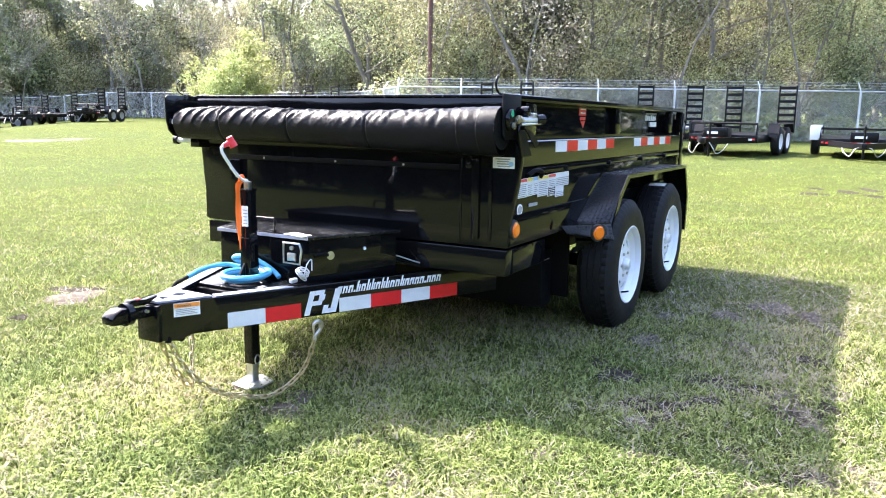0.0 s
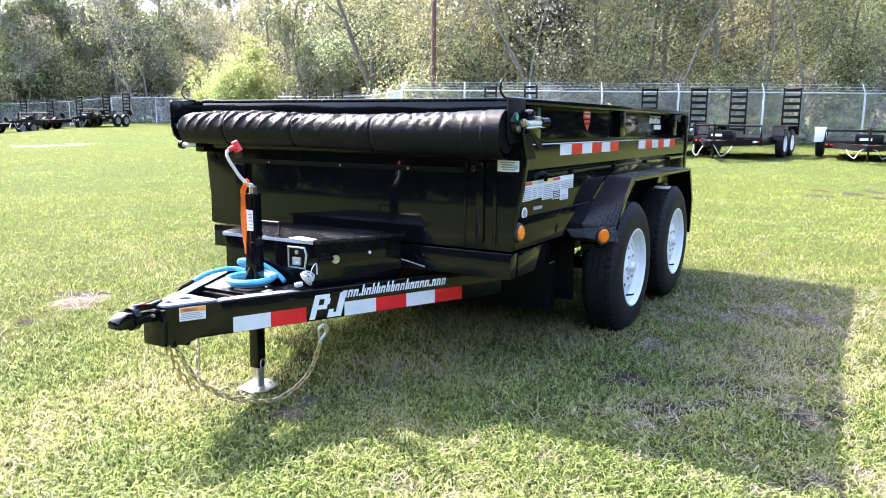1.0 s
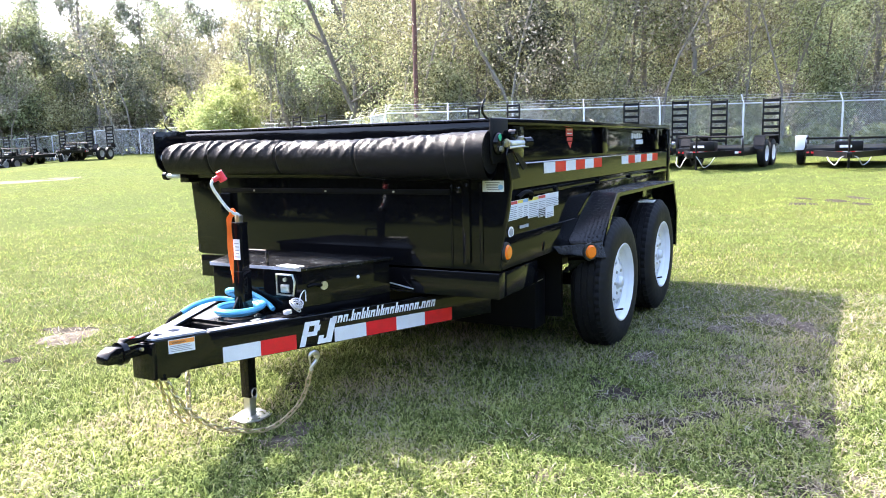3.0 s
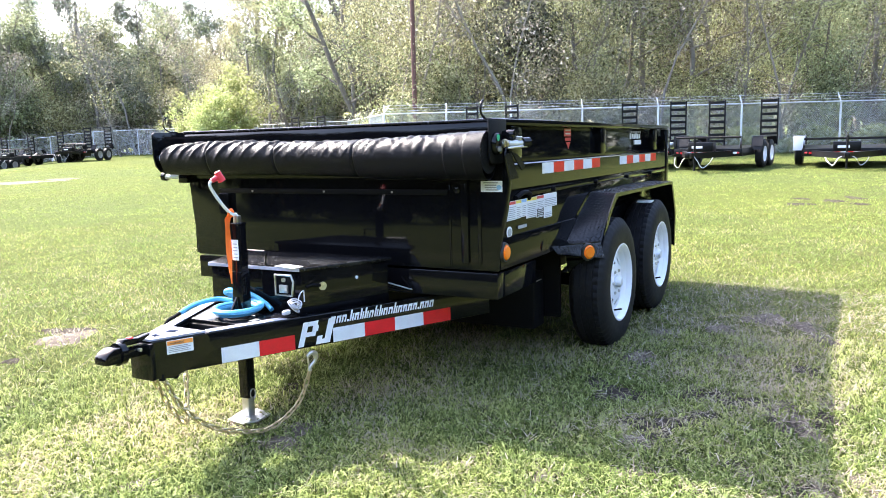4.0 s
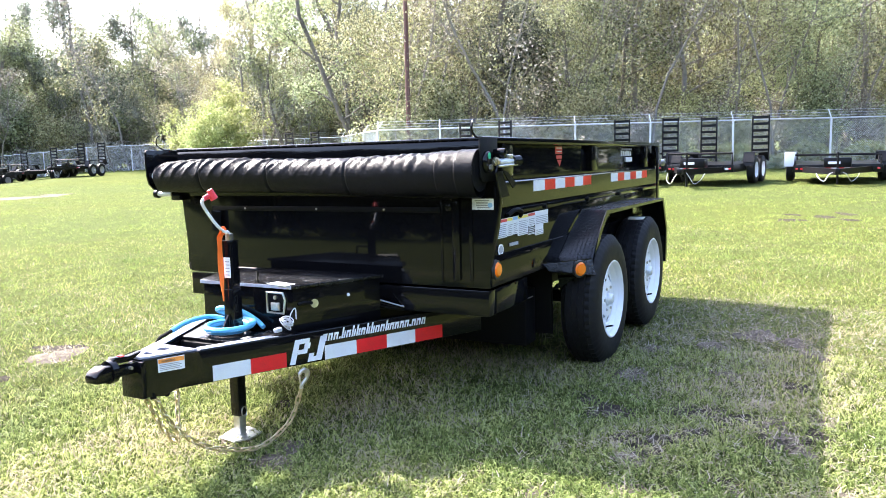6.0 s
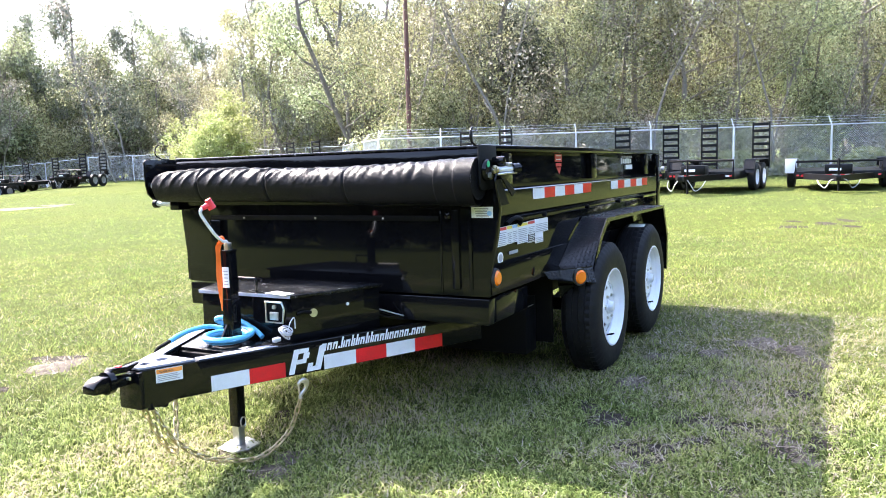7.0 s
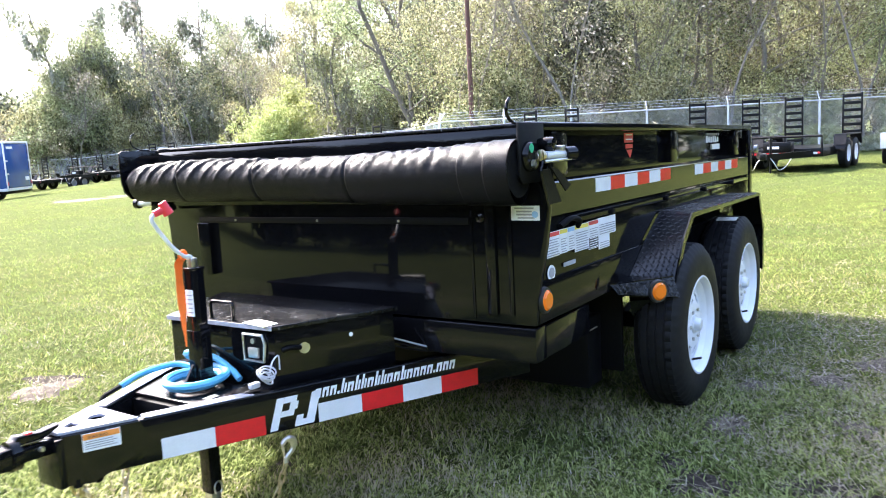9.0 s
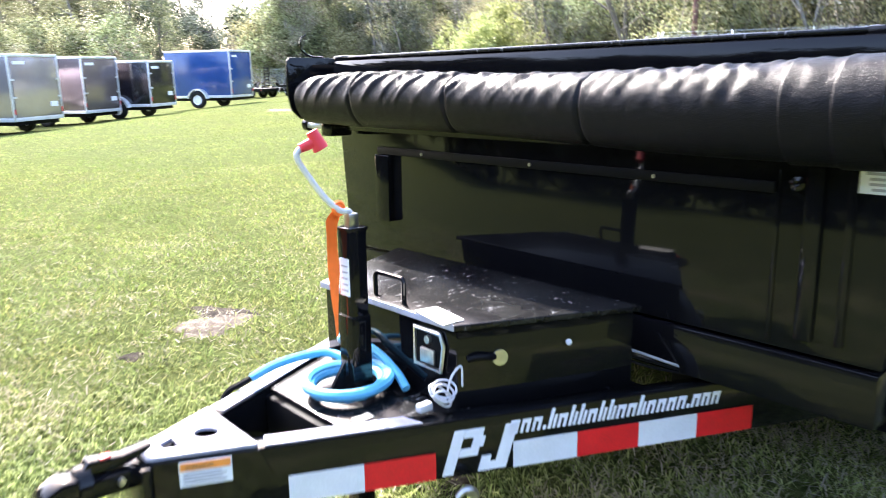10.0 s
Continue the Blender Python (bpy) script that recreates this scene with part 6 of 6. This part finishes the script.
EARTHY = [(0.51, -1.27, 0.070, 0.100), (0.61, -1.61, 0.050, 0.070), (0.35, -1.67, 0.080, 0.070), (0.21, -1.42, 0.060, 0.060), (0.23, -1.55, 0.060, 0.060), (0.42, -1.92, 0.040, 0.050),
          (0.50, -2.12, 0.050, 0.079), (-0.02, -2.02, 0.050, 0.040), (0.62, -1.12, 0.050, 0.070), (0.20, 2.20, 0.125, 0.083), (-0.36, 1.91, 0.035, 0.05), (-0.08, 0.14, 0.051, 0.051),
          (0.55, -1.75, 0.050, 0.060), (1.12, -2.01, 0.049, 0.068), (-0.19, -1.64, 0.051, 0.041), (0.61, -1.61, 0.12, 0.07), (0.49, -1.25, 0.10, 0.06), (-0.20, -2.05, 0.10, 0.06), (0.07, -1.55, 0.10, 0.05),
          (0.59, -1.81, 0.11, 0.06), (0.38, -2.01, 0.09, 0.06), (-0.06, -1.83, 0.08, 0.04), (9.92, -1.81, 0.13, 0.22), (9.25, -1.38, 0.13, 0.18), (10.6, -2.09, 0.12, 0.22), (9.5, -2.15, 0.09, 0.14), (10.2, -1.35, 0.08, 0.15)]
PATCHES = SANDY + SANDY_LEFT + EARTHY
WAY = (0.869, 0.495)


def bare_patch(x, y, a, b, mat, seed):
    """A ragged flat spill of earth, a little proud in the middle."""
    rnd = random.Random(seed)
    ph = [rnd.uniform(0, 6.28) for _ in range(4)]
    n, V, F = 30, [], []
    for j, f in enumerate((1.35, 1.05, 0.7, 0.35)):
        for k in range(n):
            t = 2 * math.pi * k / n
            r = f * (1 + 0.22 * math.sin(2 * t + ph[0]) + 0.17 * math.sin(3 * t + ph[1]) + 0.12 * math.sin(5 * t + ph[2]) + 0.09 * math.sin(9 * t + ph[3]))
            u, w = a * r * math.cos(t), b * r * math.sin(t)
            px, py = x + u * WAY[1] + w * WAY[0], y - u * WAY[0] + w * WAY[1]
            V.append((px, py, float(turf_z(px, py)) + (-0.006, 0.005, 0.009, 0.010)[j] + rnd.gauss(0, 0.0012)))
    for j in range(3):
        for k in range(n):
            F.append((j * n + k, j * n + (k + 1) % n, (j + 1) * n + (k + 1) % n, (j + 1) * n + k))
    c = 3 * n
    for k in range(0, n - 2, 2):
        F.append((c, c + k + 1, c + k + 2, c + (k + 3) % n))
    raw("sand_patch" if mat is SAND else "soil_patch", V, F, mat, GROUND, True)


for _k, _p in enumerate(SANDY + SANDY_LEFT):
    bare_patch(*_p, SAND, _k)
for _k, _p in enumerate(EARTHY):
    bare_patch(*_p, SOIL, 50 + _k)


# ---- grass ----
def swells(x, y, size, seed):
    """A smooth random field, 0 to 1."""
    r = np.random.RandomState(seed)
    out = np.zeros_like(x)
    for k in range(14):
        a, f = r.uniform(0, 6.28), 2 * np.pi / (size * r.uniform(0.5, 1.8))
        out += np.sin((x * np.cos(a) + y * np.sin(a)) * f + r.uniform(0, 6.28))
    return 0.5 + 0.5 * np.tanh(out / 2.6)


def scatter(count, d0, d1, rng, near):
    """Places over the ground fanned out from the stands of the walk, denser near them."""
    d = d0 * (d1 / d0) ** (rng.uniform(0, 1, count) ** near)
    th = np.radians(38) + rng.uniform(-0.74, 0.74, count) * np.where(rng.uniform(0, 1, count) < 0.12, rng.uniform(1, 1.5, count), 1)
    return -2.9 + d * np.cos(th), -2.4 + d * np.sin(th)


def in_patches(x, y):
    """How far a place lies inside a bare patch: 1 in the middle, 0 outside."""
    out = np.zeros_like(x)
    for cx, cy, a, b in PATCHES:
        u, w = (x - cx) * WAY[1] - (y - cy) * WAY[0], (x - cx) * WAY[0] + (y - cy) * WAY[1]
        out = np.maximum(out, np.clip(1.75 - 1.15 * np.hypot(u / a, w / b), 0, 1))
    return out


def blades(name, x, y, a, height, width, rng, mat, label, bent=True, flat=False):
    n = len(x)
    z = turf_z(x, y) - 0.006
    lean = rng.uniform(0.5, 1.75, n)
    h = height * rng.uniform(0.45, 1.4, n)
    w = width * rng.uniform(0.6, 1.3, n)
    dx, dy = np.cos(a), np.sin(a)
    base = np.stack([x, y, z], -1)
    if flat:
        base[:, 2] += rng.uniform(0.008, 0.028, n)
        tip = base + np.stack([dx * h, dy * h, rng.normal(0.002, 0.010, n)], -1)
    else:
        mid = base + np.stack([dx * h * lean * 0.38, dy * h * lean * 0.38, h * 0.62], -1)
        tip = base + np.stack([dx * h * lean, dy * h * lean, h * (1.10 - 0.55 * lean)], -1)
    side = np.stack([-dy * w / 2, dx * w / 2, np.zeros(n)], -1)
    if bent:
        V = np.stack([base - side * 0.7, base + side * 0.7, mid + side, mid - side, tip], 1).reshape(-1, 3)
        k = np.arange(n)[:, None] * 5
        F = np.concatenate([k + [[0, 1, 2]], k + [[0, 2, 3]], k + [[3, 2, 4]]], 1).reshape(-1, 3)
    elif flat:
        V = np.stack([base - side, base + side, tip + side * 0.5, tip - side * 0.5], 1).reshape(-1, 3)
        F = np.arange(n)[:, None] * 4 + [[0, 1, 2, 3]]
    else:
        V = np.stack([base - side, base + side, tip], 1).reshape(-1, 3)
        F = np.arange(n)[:, None] * 3 + [[0, 1, 2]]
    tagged(raw(name, V, F, mat), label, "grass", kind="stuff")


def tufts(count, per, d0, d1, rng, near, wide):
    cx, cy = scatter(count, d0, d1, rng, near)
    full = swells(cx, cy, 0.55, 3) * 0.6 + swells(cx, cy, 0.16, 4) * 0.4
    keep = rng.uniform(0, 1, count) < (0.30 + 1.1 * full) * (1 - 0.82 * in_patches(cx, cy))
    cx, cy = cx[keep], cy[keep]
    n = len(cx)
    turn = np.repeat(rng.uniform(0, 6.28, n), per)
    a = turn + np.tile(np.arange(per) * 6.28 / per, n) + rng.normal(0, 0.5, n * per)
    off = np.abs(rng.normal(0, wide, n * per))
    return np.repeat(cx, per) + off * np.cos(a), np.repeat(cy, per) + off * np.sin(a), a


def ring(count, d0, d1, rng):
    """Places all round the trailer's near end, thinning out with the distance."""
    d, th = d0 * (d1 / d0) ** rng.uniform(0, 1, count), rng.uniform(0, 6.28, count)
    return -1.2 + d * np.cos(th), -0.8 + d * np.sin(th)


grass_rng = np.random.RandomState(8)
blades("grass_near", *tufts(34000, 7, 1.5, 4.6, grass_rng, 0.98, 0.019), 0.045, 0.0050, grass_rng, GRASS, "sunlit green lawn grass with straw")
blades("grass_middle", *tufts(44000, 6, 4.0, 12.0, grass_rng, 0.98, 0.022), 0.042, 0.0066, grass_rng, GRASS, "sunlit green lawn grass with straw", False)
blades("grass_far", *tufts(88000, 4, 4.5, 40.0, grass_rng, 0.66, 0.03), 0.046, 0.0115, grass_rng, GRASS_FAR, "sunlit green lawn grass further off", False)
_x, _y = ring(120000, 0.5, 14.0, grass_rng)
_seen = (np.abs((np.degrees(np.arctan2(_y + 2.4, _x + 2.9)) - 38 + 180) % 360 - 180) < 40) & (np.hypot(_x + 2.9, _y + 2.4) > 1.6)
_keep = ~_seen | (grass_rng.uniform(0, 1, len(_x)) < 0.25)
_x, _y = _x[_keep], _y[_keep]
blades("grass_around", _x, _y, grass_rng.uniform(0, 6.28, len(_x)), 0.045, 0.011, grass_rng, GRASS, "sunlit green lawn grass around the yard", False)
_x, _y = scatter(17000, 1.5, 8.0, grass_rng, 0.8)
_keep = grass_rng.uniform(0, 1, len(_x)) < 0.25 + 0.9 * (1 - swells(_x, _y, 0.55, 3))
_x, _y = _x[_keep], _y[_keep]
_n = 10000
_x = np.append(_x, grass_rng.uniform(-0.8, 3.2, _n))
_y = np.append(_y, grass_rng.normal(-1.70, 0.55, _n))
for _cx, _cy, _a, _b in SANDY + SANDY_LEFT:
    _n = min(300, int(9000 * _a * _b))
    _u, _w = grass_rng.normal(0, 0.7, _n) * _a, grass_rng.normal(0, 0.7, _n) * _b
    _x = np.append(_x, _cx + _u * WAY[1] + _w * WAY[0])
    _y = np.append(_y, _cy - _u * WAY[0] + _w * WAY[1])
blades("dry_straw", _x, _y, grass_rng.uniform(0, 6.28, len(_x)), 0.05, 0.0038, grass_rng, STRAW, "dry tan straw lying in the lawn", False, True)
